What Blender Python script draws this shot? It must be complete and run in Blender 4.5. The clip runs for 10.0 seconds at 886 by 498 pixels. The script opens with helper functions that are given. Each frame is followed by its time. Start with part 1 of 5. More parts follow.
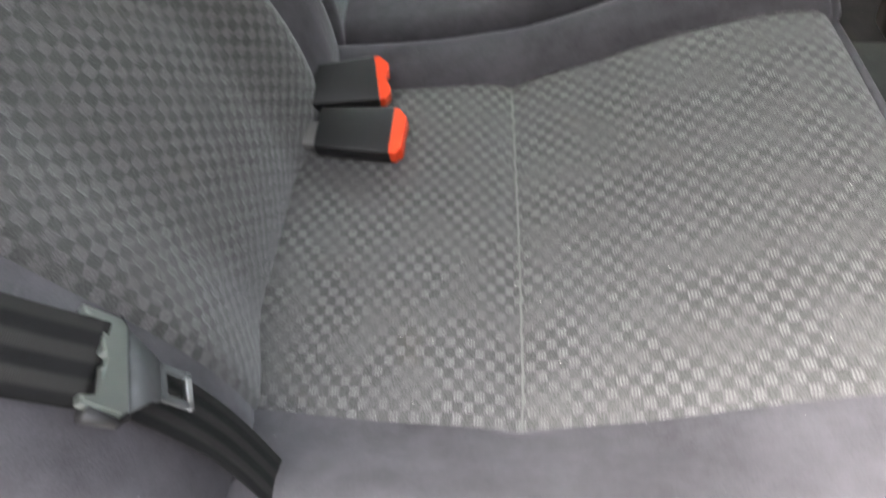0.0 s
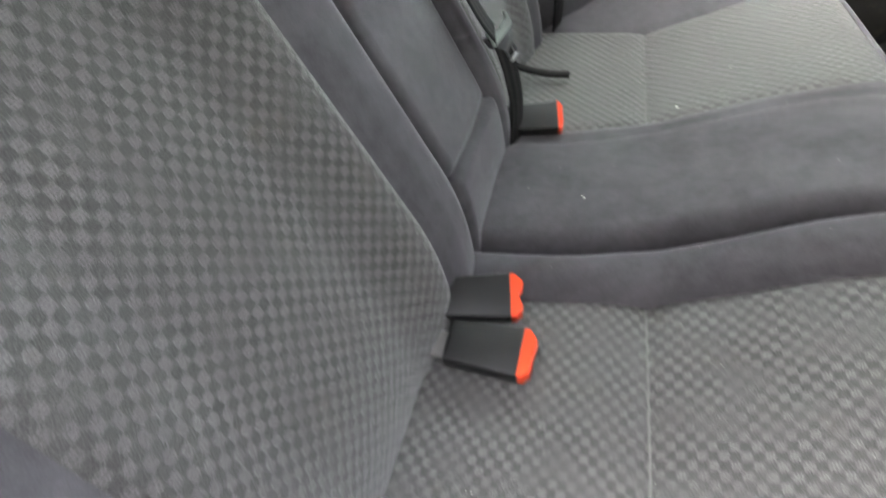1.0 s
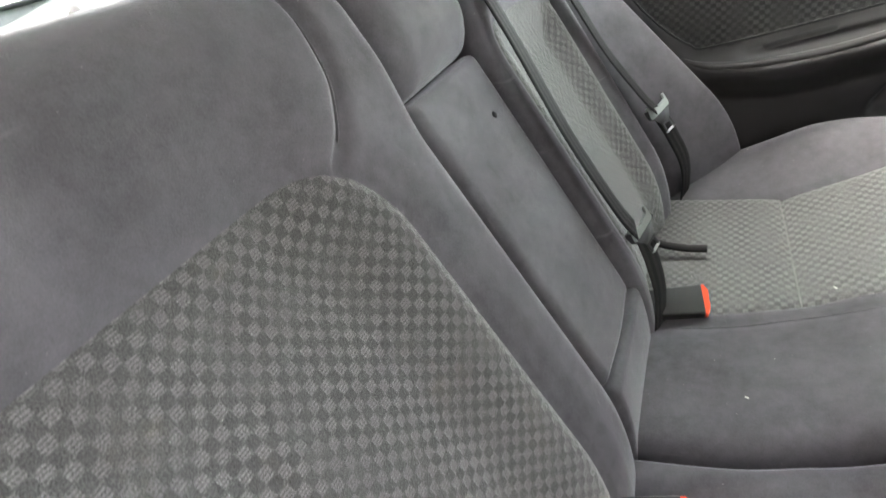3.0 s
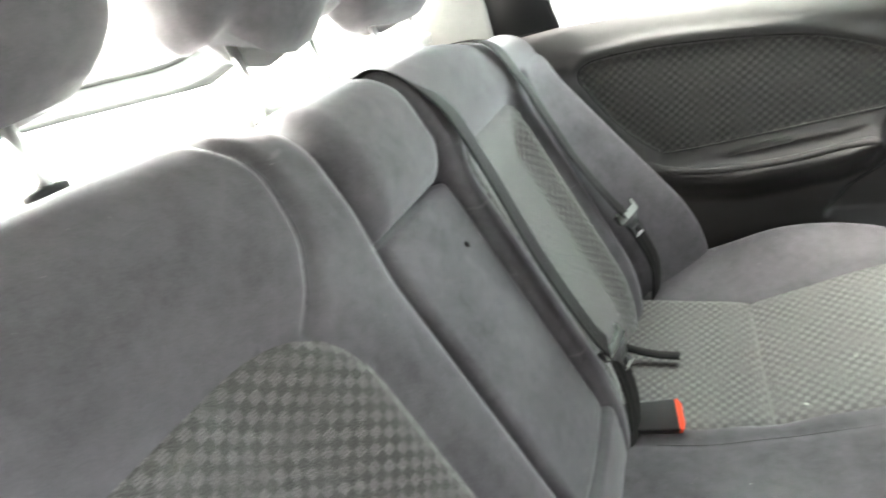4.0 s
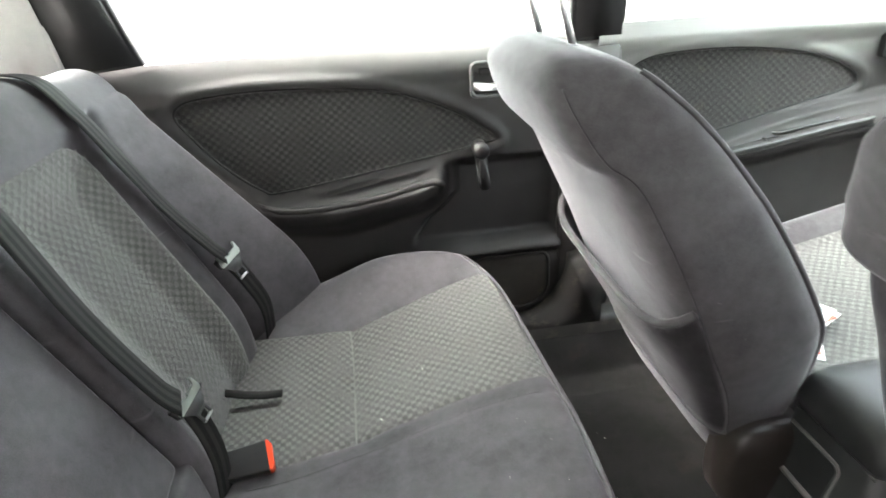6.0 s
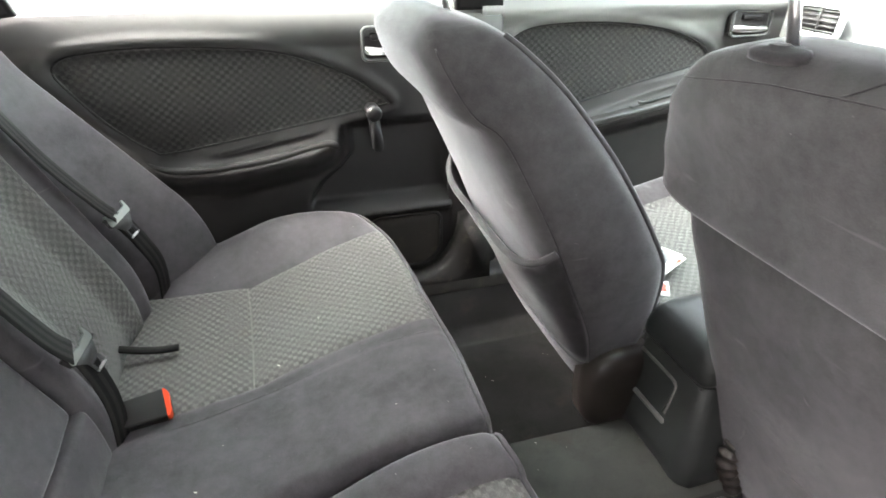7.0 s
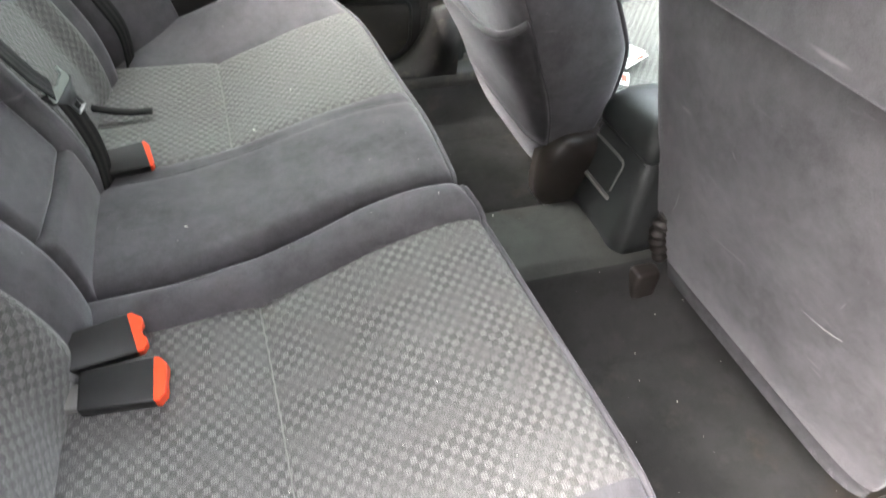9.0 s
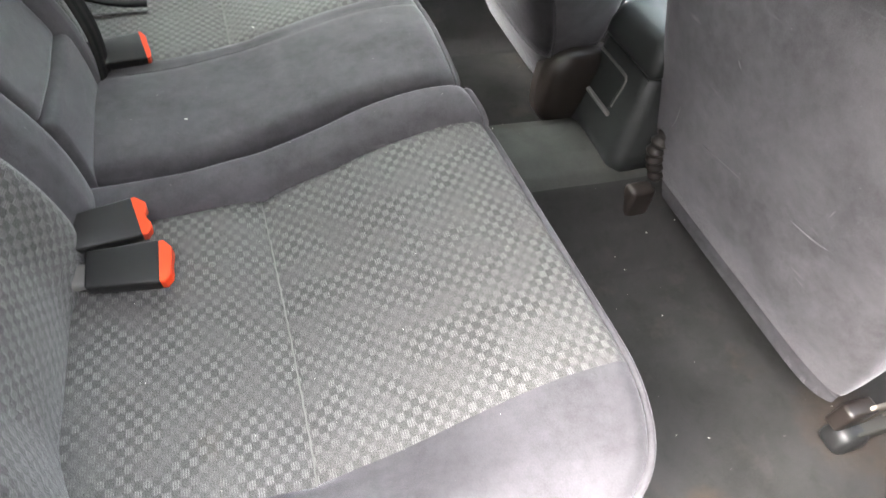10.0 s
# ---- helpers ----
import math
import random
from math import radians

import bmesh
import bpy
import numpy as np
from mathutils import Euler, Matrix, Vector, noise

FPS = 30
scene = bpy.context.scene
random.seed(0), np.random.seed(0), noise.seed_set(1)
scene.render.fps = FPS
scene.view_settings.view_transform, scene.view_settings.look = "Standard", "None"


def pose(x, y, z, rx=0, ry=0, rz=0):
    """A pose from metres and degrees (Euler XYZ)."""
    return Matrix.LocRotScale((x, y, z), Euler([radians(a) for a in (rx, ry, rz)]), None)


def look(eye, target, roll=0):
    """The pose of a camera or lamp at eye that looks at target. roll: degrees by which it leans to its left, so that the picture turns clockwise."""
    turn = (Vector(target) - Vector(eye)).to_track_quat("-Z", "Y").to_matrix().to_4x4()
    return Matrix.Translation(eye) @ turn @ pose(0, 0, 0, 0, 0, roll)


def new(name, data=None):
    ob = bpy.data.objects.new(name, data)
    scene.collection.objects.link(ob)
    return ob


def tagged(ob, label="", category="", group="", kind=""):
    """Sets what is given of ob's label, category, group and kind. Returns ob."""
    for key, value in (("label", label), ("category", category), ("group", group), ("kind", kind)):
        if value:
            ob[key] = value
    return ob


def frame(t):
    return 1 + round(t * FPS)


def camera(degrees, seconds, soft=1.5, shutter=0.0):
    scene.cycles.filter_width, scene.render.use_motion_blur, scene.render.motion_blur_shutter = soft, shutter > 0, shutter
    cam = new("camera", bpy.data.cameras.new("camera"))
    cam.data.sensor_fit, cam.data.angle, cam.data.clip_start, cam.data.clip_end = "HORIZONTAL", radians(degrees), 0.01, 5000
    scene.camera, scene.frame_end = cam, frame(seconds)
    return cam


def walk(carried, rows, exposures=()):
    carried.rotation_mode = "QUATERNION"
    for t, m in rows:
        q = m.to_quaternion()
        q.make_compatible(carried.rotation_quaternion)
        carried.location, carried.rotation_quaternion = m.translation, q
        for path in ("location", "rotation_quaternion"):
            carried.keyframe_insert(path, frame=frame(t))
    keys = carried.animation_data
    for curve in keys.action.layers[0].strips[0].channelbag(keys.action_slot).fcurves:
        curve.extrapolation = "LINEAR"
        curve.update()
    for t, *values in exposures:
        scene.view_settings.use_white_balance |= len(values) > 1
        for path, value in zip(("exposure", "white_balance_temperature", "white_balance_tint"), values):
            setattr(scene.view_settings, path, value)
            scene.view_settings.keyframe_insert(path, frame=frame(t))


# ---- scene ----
cam = camera(73.5, 10.0, soft=1.5, shutter=0.5)
PATH = [
    (0, (0.11, -0.684, 0.714), (-0.022, 0.434, -0.939), -4.1),
    (0.5, (0.096, -0.65, 0.746), (-0.206, 0.61, -0.778), -5.1),
    (1, (0.079, -0.617, 0.771), (-0.418, 0.775, -0.576), -8.0),
    (1.5, (0.045, -0.579, 0.815), (-0.609, 0.855, -0.416), -10.8),
    (2, (0.031, -0.595, 0.836), (-0.741, 0.885, -0.264), -12.6),
    (2.2, (0.035, -0.601, 0.845), (-0.806, 0.889, -0.188), -14.3),
    (3.3, (0.015, -0.571, 0.897), (-0.826, 0.979, -0.047), -14.6),
    (3.5, (0.01, -0.564, 0.918), (-0.856, 1.013, 0.046), -14.8),
    (3.7, (0.012, -0.555, 0.931), (-0.867, 1.039, 0.102), -15.0),
    (4, (0.029, -0.54, 0.94), (-0.737, 1.11, 0.108), -12.7),
    (4.2, (0.048, -0.532, 0.936), (-0.644, 1.154, 0.113), -11.9),
    (4.5, (0.073, -0.512, 0.931), (-0.37, 1.244, 0.081), -8.0),
    (4.7, (0.098, -0.5, 0.926), (-0.223, 1.286, 0.083), -7.2),
    (4.9, (0.124, -0.487, 0.928), (-0.04, 1.316, 0.08), -5.3),
    (5.2, (0.15, -0.481, 0.929), (0.201, 1.334, 0.09), -3.2),
    (6.3, (0.206, -0.545, 0.943), (0.496, 1.219, 0.046), -2.7),
    (6.5, (0.202, -0.564, 0.939), (0.586, 1.174, 0.027), -1.2),
    (7, (0.215, -0.601, 0.937), (0.713, 1.083, -0.019), -0.1),
    (7.5, (0.201, -0.626, 0.941), (0.786, 1.009, -0.051), 2.6),
    (8, (0.2, -0.66, 0.935), (0.818, 0.886, -0.172), 3.6),
    (8.5, (0.18, -0.689, 0.899), (0.73, 0.752, -0.374), 3.5),
    (9, (0.162, -0.707, 0.879), (0.719, 0.632, -0.498), 6.0),
    (9.5, (0.14, -0.731, 0.854), (0.695, 0.516, -0.607), 7.7),
    (10, (0.136, -0.745, 0.851), (0.695, 0.434, -0.664), 10.0),
]
walk(cam, [(t, look(eye, target, roll)) for t, eye, target, roll in PATH],
     exposures=[(0.0, 4.72, 6500, 13), (1.0, 5.05, 6550, 14), (2.0, 5.18, 6650, 15), (3.5, 5.3, 6750, 13), (4.5, 5.36, 6700, 8), (5.0, 5.22, 6700, 10),
                (6.5, 5.0, 6650, 13), (7.0, 5.0, 6650, 13), (7.5, 5.1, 6650, 13), (8.5, 5.32, 6600, 13), (10.0, 5.2, 6500, 12)])

# ---- daylight: a bright overcast sky ----
world = bpy.data.worlds.new("sky")
scene.world = world
world.use_nodes = True
wt = world.node_tree
wt.nodes.clear()
sky = wt.nodes.new("ShaderNodeTexSky")
sky.sky_type = "NISHITA"
sky.sun_disc = False
sky.sun_elevation = radians(46)
sky.sun_rotation = radians(275)
sky.air_density, sky.dust_density, sky.ozone_density = 1.0, 6.0, 1.0
sky_bg = wt.nodes.new("ShaderNodeBackground")
sky_bg.inputs["Strength"].default_value = 0.15
sky_out = wt.nodes.new("ShaderNodeOutputWorld")
overcast = wt.nodes.new("ShaderNodeHueSaturation")
overcast.inputs["Saturation"].default_value = 0.35
wt.links.new(sky.outputs[0], overcast.inputs["Color"])
wt.links.new(overcast.outputs[0], sky_bg.inputs[0])
wt.links.new(sky_bg.outputs[0], sky_out.inputs[0])

sun = new("sun", bpy.data.lights.new("sun", "SUN"))
sun.data.energy = 0.7
sun.data.angle = radians(90)
sun.data.color = (1.0, 0.985, 0.96)
sun.matrix_world = look((-3.18, 0.28, 3.31), (0, 0, 0))


# ---- materials ----
def mat_base(name):
    m = bpy.data.materials.new(name)
    m.use_nodes = True
    nt = m.node_tree
    bsdf = nt.nodes["Principled BSDF"]
    return m, nt, bsdf


def node(nt, kind, **props):
    n = nt.nodes.new(kind)
    for k, v in props.items():
        n.inputs[k].default_value = v
    return n


def math_node(nt, op, a, b=None):
    n = nt.nodes.new("ShaderNodeMath")
    n.operation = op
    for i, v in enumerate((a, b)):
        if v is None:
            continue
        if isinstance(v, (int, float)):
            n.inputs[i].default_value = v
        else:
            nt.links.new(v, n.inputs[i])
    return n.outputs[0]


def mix_rgb(nt, fac, a, b, blend="MIX"):
    n = nt.nodes.new("ShaderNodeMix")
    n.data_type = "RGBA"
    n.blend_type = blend
    for i, v in ((0, fac), (6, a), (7, b)):
        if isinstance(v, (int, float)):
            n.inputs[i].default_value = v
        elif isinstance(v, tuple):
            n.inputs[i].default_value = (*v, 1.0) if len(v) == 3 else v
        else:
            nt.links.new(v, n.inputs[i])
    return n.outputs[2]


def noise_tex(nt, scale, detail=4.0, rough=0.55, coords=None, kind="Object"):
    tc = nt.nodes.new("ShaderNodeTexCoord")
    n = node(nt, "ShaderNodeTexNoise", Scale=scale, Detail=detail, Roughness=rough)
    nt.links.new(coords if coords is not None else tc.outputs[kind], n.inputs["Vector"])
    return n.outputs[0]


def ramp(nt, fac, lo, hi):
    n = nt.nodes.new("ShaderNodeMapRange")
    n.inputs[1].default_value, n.inputs[2].default_value = lo, hi
    nt.links.new(fac, n.inputs[0])
    return n.outputs[0]


def bump(nt, bsdf, height, strength, distance):
    b = node(nt, "ShaderNodeBump", Strength=strength, Distance=distance)
    nt.links.new(height, b.inputs["Height"])
    nt.links.new(b.outputs[0], bsdf.inputs["Normal"])


def velour(name, dark, light, sheen=0.35):
    """Brushed seat velour: nap patches, fine pile, faint stains."""
    m, nt, bsdf = mat_base(name)
    patch_n = ramp(nt, noise_tex(nt, 8, 4, 0.65), 0.36, 0.64)
    brush = ramp(nt, noise_tex(nt, 60, 5, 0.7), 0.36, 0.66)
    fine = ramp(nt, noise_tex(nt, 700, 3, 0.7), 0.25, 0.75)
    f = math_node(nt, "ADD", math_node(nt, "MULTIPLY", patch_n, 0.42), math_node(nt, "MULTIPLY", brush, 0.22))
    f = math_node(nt, "ADD", f, math_node(nt, "MULTIPLY", fine, 0.36))
    col = mix_rgb(nt, f, dark, light)
    tc = nt.nodes.new("ShaderNodeTexCoord")
    mp = nt.nodes.new("ShaderNodeMapping")
    mp.inputs["Rotation"].default_value = (0.5, 0.9, 0.4)
    mp.inputs["Scale"].default_value = (9, 9, 70)
    nt.links.new(tc.outputs["Object"], mp.inputs["Vector"])
    scuff = ramp(nt, noise_tex(nt, 1.0, 2, 0.5, mp.outputs[0]), 0.70, 0.80)
    col = mix_rgb(nt, math_node(nt, "MULTIPLY", scuff, 0.35), col, (0.22, 0.21, 0.21))
    speck = ramp(nt, noise_tex(nt, 260, 1, 0.5), 0.80, 0.84)
    col = mix_rgb(nt, math_node(nt, "MULTIPLY", speck, 0.5), col, (0.3, 0.29, 0.28))
    nt.links.new(col, bsdf.inputs["Base Color"])
    bsdf.inputs["Roughness"].default_value = 0.95
    bsdf.inputs["Specular IOR Level"].default_value = 0.15
    bsdf.inputs["Sheen Weight"].default_value = sheen
    bsdf.inputs["Sheen Roughness"].default_value = 0.34
    bsdf.inputs["Sheen Tint"].default_value = (0.88, 0.85, 0.90, 1)
    bump(nt, bsdf, fine, 0.25, 0.0008)
    return m


def check_cloth(name, dark, light, cell=0.0092, tint=(1, 1, 1), pale=0.75, sheen=0.15, squat=0.89):
    """Woven seat cloth: small rounded checks with ribbed light cells, contrast that comes and goes in blocks."""
    m, nt, bsdf = mat_base(name)
    uvn = nt.nodes.new("ShaderNodeTexCoord")
    uv = uvn.outputs["UV"]
    wob = node(nt, "ShaderNodeTexNoise", Scale=45.0, Detail=2.0)
    nt.links.new(uv, wob.inputs["Vector"])
    sep = nt.nodes.new("ShaderNodeSeparateXYZ")
    nt.links.new(uv, sep.inputs[0])
    wv = math_node(nt, "MULTIPLY", math_node(nt, "SUBTRACT", wob.outputs[0], 0.5), 0.0022)
    u = math_node(nt, "ADD", sep.outputs[0], wv)
    v = math_node(nt, "SUBTRACT", sep.outputs[1], wv)
    su = math_node(nt, "SINE", math_node(nt, "MULTIPLY", u, math.pi / cell))
    sv = math_node(nt, "SINE", math_node(nt, "MULTIPLY", v, math.pi / (cell * squat)))
    prod = math_node(nt, "MULTIPLY", su, sv)
    fray = math_node(nt, "MULTIPLY", math_node(nt, "SUBTRACT", noise_tex(nt, 900, 2, 0.6, uv), 0.5), 0.75)
    blob = ramp(nt, math_node(nt, "ADD", prod, fray), -0.10, 0.26)
    # ribs in the pale cells, slightly wavy
    rib = math_node(nt, "SINE", math_node(nt, "MULTIPLY", math_node(nt, "ADD", v, math_node(nt, "MULTIPLY", wv, 1.0)), 2 * math.pi / 0.0023))
    ribs = math_node(nt, "MULTIPLY", math_node(nt, "MULTIPLY", ramp(nt, rib, -0.3, 0.5), 0.85), blob)
    # blocks of strong and faint checks
    strength = ramp(nt, noise_tex(nt, 1.0 / (cell * 4.2), 1.5, 0.5, uv), 0.36, 0.62)
    strength = math_node(nt, "ADD", math_node(nt, "MULTIPLY", strength, pale), 1.0 - pale)
    fac = math_node(nt, "ADD", math_node(nt, "MULTIPLY", math_node(nt, "SUBTRACT", math_node(nt, "SUBTRACT", math_node(nt, "MULTIPLY", blob, 1.15), ribs), 0.30), strength), 0.30)
    col = mix_rgb(nt, fac, dark, light)
    # fine weave in both thread directions
    w1 = math_node(nt, "SINE", math_node(nt, "MULTIPLY", math_node(nt, "ADD", sep.outputs[0], sep.outputs[1]), 2 * math.pi / 0.0016))
    w2 = math_node(nt, "SINE", math_node(nt, "MULTIPLY", math_node(nt, "SUBTRACT", sep.outputs[0], sep.outputs[1]), 2 * math.pi / 0.0016))
    weave = ramp(nt, math_node(nt, "MULTIPLY", w1, w2), -1.0, 1.0)
    fine = ramp(nt, noise_tex(nt, 800, 2, 0.7, uv), 0.30, 0.70)
    grain = math_node(nt, "ADD", math_node(nt, "MULTIPLY", fine, 0.7), math_node(nt, "MULTIPLY", weave, 0.3))
    col = mix_rgb(nt, 0.85, col, grain, "OVERLAY")
    wear = ramp(nt, noise_tex(nt, 7, 3, 0.6), 0.3, 0.7)
    col = mix_rgb(nt, math_node(nt, "MULTIPLY", wear, 0.4), col, tint, "MULTIPLY")
    stain = ramp(nt, noise_tex(nt, 16, 4, 0.7), 0.60, 0.74)
    col = mix_rgb(nt, math_node(nt, "MULTIPLY", stain, 0.25), col, (0.10, 0.085, 0.062))
    nt.links.new(col, bsdf.inputs["Base Color"])
    bsdf.inputs["Roughness"].default_value = 0.92
    bsdf.inputs["Specular IOR Level"].default_value = 0.15
    bsdf.inputs["Sheen Weight"].default_value = sheen
    bsdf.inputs["Sheen Roughness"].default_value = 0.4
    hh = math_node(nt, "ADD", math_node(nt, "MULTIPLY", blob, 0.6), math_node(nt, "MULTIPLY", grain, 0.6))
    bump(nt, bsdf, hh, 0.6, 0.0012)
    return m


def plastic(name, col, rough=0.5, grain=900, amount=0.25, dirt=None):
    m, nt, bsdf = mat_base(name)
    g = noise_tex(nt, grain, 2, 0.6)
    w = ramp(nt, noise_tex(nt, 14, 4, 0.6), 0.3, 0.75)
    lo = tuple(c * 0.8 for c in col)
    hi = tuple(min(1, c * 1.25) for c in col)
    c = mix_rgb(nt, w, lo, hi)
    if dirt:
        d = ramp(nt, noise_tex(nt, 22, 5, 0.7), 0.55, 0.72)
        c = mix_rgb(nt, math_node(nt, "MULTIPLY", d, 0.6), c, dirt)
    nt.links.new(c, bsdf.inputs["Base Color"])
    r = math_node(nt, "ADD", math_node(nt, "MULTIPLY", w, 0.15), rough - 0.07)
    nt.links.new(r, bsdf.inputs["Roughness"])
    bsdf.inputs["Specular IOR Level"].default_value = 0.4
    bump(nt, bsdf, g, amount, 0.0005)
    return m


def window_lit(name, col, lit_col, low, high, rough=0.54):
    """Moulded trim with window light painted in: paler up to the sill and forward."""
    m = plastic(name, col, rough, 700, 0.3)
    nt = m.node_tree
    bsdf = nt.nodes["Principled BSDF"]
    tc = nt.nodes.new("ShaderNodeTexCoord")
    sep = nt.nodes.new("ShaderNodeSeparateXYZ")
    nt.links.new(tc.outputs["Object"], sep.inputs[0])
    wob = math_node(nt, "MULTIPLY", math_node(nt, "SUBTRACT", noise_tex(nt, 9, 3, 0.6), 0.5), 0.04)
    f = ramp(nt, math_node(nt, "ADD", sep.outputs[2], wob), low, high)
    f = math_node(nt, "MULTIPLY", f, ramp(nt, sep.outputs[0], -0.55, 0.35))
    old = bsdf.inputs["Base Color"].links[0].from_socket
    nt.links.new(mix_rgb(nt, math_node(nt, "POWER", f, 1.7), old, lit_col), bsdf.inputs["Base Color"])
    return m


def metal(name, col, rough=0.2):
    m, nt, bsdf = mat_base(name)
    w = noise_tex(nt, 60, 4, 0.6)
    nt.links.new(mix_rgb(nt, w, tuple(c * 0.75 for c in col), col), bsdf.inputs["Base Color"])
    bsdf.inputs["Metallic"].default_value = 1.0
    nt.links.new(math_node(nt, "ADD", math_node(nt, "MULTIPLY", w, 0.2), rough), bsdf.inputs["Roughness"])
    return m


def carpet(name, dark, light):
    m, nt, bsdf = mat_base(name)
    f = noise_tex(nt, 650, 3, 0.75)
    w = ramp(nt, noise_tex(nt, 6, 4, 0.6), 0.35, 0.7)
    c = mix_rgb(nt, math_node(nt, "ADD", math_node(nt, "MULTIPLY", f, 0.6), math_node(nt, "MULTIPLY", w, 0.4)), dark, light)
    soil = ramp(nt, noise_tex(nt, 11, 5, 0.7), 0.56, 0.75)
    c = mix_rgb(nt, math_node(nt, "MULTIPLY", soil, 0.4), c, (0.062, 0.057, 0.050))
    wornout = ramp(nt, noise_tex(nt, 26, 5, 0.7), 0.52, 0.66)
    c = mix_rgb(nt, math_node(nt, "MULTIPLY", wornout, 0.25), c, dark)
    rust = ramp(nt, noise_tex(nt, 5.5, 4, 0.6), 0.60, 0.72)
    c = mix_rgb(nt, math_node(nt, "MULTIPLY", rust, 0.45), c, (0.050, 0.036, 0.025))
    # a rusty stain on the carpet beside the seat rail's end
    tc = nt.nodes.new("ShaderNodeTexCoord")
    gap = nt.nodes.new("ShaderNodeVectorMath")
    gap.operation = "DISTANCE"
    nt.links.new(tc.outputs["Object"], gap.inputs[0])
    gap.inputs[1].default_value = (0.985, -0.585, 0.0)
    edge = math_node(nt, "ADD", gap.outputs["Value"], math_node(nt, "MULTIPLY", noise_tex(nt, 30, 4, 0.65), 0.09))
    spill = math_node(nt, "SUBTRACT", 1.0, ramp(nt, edge, 0.075, 0.14))
    c = mix_rgb(nt, math_node(nt, "MULTIPLY", spill, 0.5), c, (0.050, 0.035, 0.025))
    nt.links.new(c, bsdf.inputs["Base Color"])
    bsdf.inputs["Roughness"].default_value = 1.0
    bsdf.inputs["Specular IOR Level"].default_value = 0.1
    bump(nt, bsdf, f, 0.6, 0.002)
    return m


def webbing(name):
    """Belt webbing: ribbed lengthwise bands, read across the ribbon."""
    m, nt, bsdf = mat_base(name)
    tc = nt.nodes.new("ShaderNodeTexCoord")
    sep = nt.nodes.new("ShaderNodeSeparateXYZ")
    nt.links.new(tc.outputs["UV"], sep.inputs[0])
    band = math_node(nt, "SINE", math_node(nt, "MULTIPLY", sep.outputs[0], 2 * math.pi / 0.0155))
    band = ramp(nt, band, -0.5, 0.5)
    weave = math_node(nt, "SINE", math_node(nt, "MULTIPLY", sep.outputs[1], 2 * math.pi / 0.0012))
    f = math_node(nt, "ADD", math_node(nt, "MULTIPLY", band, 0.75), math_node(nt, "MULTIPLY", weave, 0.12))
    nt.links.new(mix_rgb(nt, f, (0.006, 0.006, 0.006), (0.026, 0.025, 0.023)), bsdf.inputs["Base Color"])
    bsdf.inputs["Roughness"].default_value = 0.8
    bsdf.inputs["Specular IOR Level"].default_value = 0.2
    bump(nt, bsdf, weave, 0.3, 0.0004)
    return m


def glass(name, tint=(0.85, 0.95, 0.9)):
    m, nt, bsdf = mat_base(name)
    bsdf.inputs["Base Color"].default_value = (*tint, 1)
    bsdf.inputs["Transmission Weight"].default_value = 1.0
    bsdf.inputs["Roughness"].default_value = 0.0
    bsdf.inputs["IOR"].default_value = 1.02
    return m


VELOUR = velour("blue_grey_velour", (0.041, 0.039, 0.0415), (0.108, 0.103, 0.1095), 0.34)
VELOUR_FRONT = velour("grey_velour", (0.033, 0.031, 0.033), (0.092, 0.088, 0.092), 0.30)
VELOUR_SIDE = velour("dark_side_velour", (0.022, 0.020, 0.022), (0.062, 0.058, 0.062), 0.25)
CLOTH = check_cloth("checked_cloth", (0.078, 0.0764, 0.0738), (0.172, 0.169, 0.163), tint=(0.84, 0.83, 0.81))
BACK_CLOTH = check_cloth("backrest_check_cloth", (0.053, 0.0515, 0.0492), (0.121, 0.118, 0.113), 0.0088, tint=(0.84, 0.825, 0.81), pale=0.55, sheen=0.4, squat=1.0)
DOOR_CLOTH = check_cloth("door_check_cloth", (0.027, 0.027, 0.026), (0.070, 0.069, 0.067), tint=(0.8, 0.8, 0.8), sheen=0.6)
SEAM = plastic("worn_seam_thread", (0.16, 0.157, 0.148), 0.9, 900, 0.6)
BLACK = plastic("black_plastic", (0.012, 0.012, 0.012), 0.42)
# Door plastic with the window's light put into its colour, strongest at the sill.
DOOR_PLASTIC = window_lit("charcoal_door_plastic", (0.017, 0.016, 0.016), (0.17, 0.175, 0.17), 0.66, 0.80)
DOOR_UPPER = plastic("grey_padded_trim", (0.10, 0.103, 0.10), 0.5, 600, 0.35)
# Front copy, painted paler for the stronger light from the windscreen.
FRONT_DOOR_PLASTIC = window_lit("window_lit_door_plastic", (0.030, 0.030, 0.029), (0.34, 0.35, 0.34), 0.66, 0.765)
DUSTY = plastic("dusty_pillar_plastic", (0.011, 0.0105, 0.010), 0.5, 300, 0.4, dirt=(0.085, 0.074, 0.056))
SPEAKER = plastic("dusty_speaker_grille", (0.030, 0.027, 0.023), 0.65, 500, 0.5, dirt=(0.075, 0.058, 0.040))
SILL = plastic("scuffed_sill_plastic", (0.024, 0.023, 0.021), 0.5, 300, 0.4, dirt=(0.075, 0.066, 0.052))
ORANGE = plastic("orange_button", (0.78, 0.062, 0.014), 0.4, 400, 0.05)
GREY_METAL = metal("grey_plated_metal", (0.50, 0.54, 0.50), 0.30)
# Paler than the console: the lips' highlight is in this colour; also buckle sleeves.
LIP = plastic("lip_highlight_and_sleeve_grey", (0.13, 0.128, 0.12), 0.35)
CONSOLE = plastic("console_plastic", (0.021, 0.0225, 0.022), 0.46, 800, 0.15)
DARK_PLATE = plastic("dark_grey_plate", (0.060, 0.064, 0.064), 0.4)
TAN_METAL = metal("dull_tan_metal", (0.26, 0.235, 0.20), 0.5)
BROWN_BLACK = plastic("brownish_black_plastic", (0.020, 0.016, 0.014), 0.36)
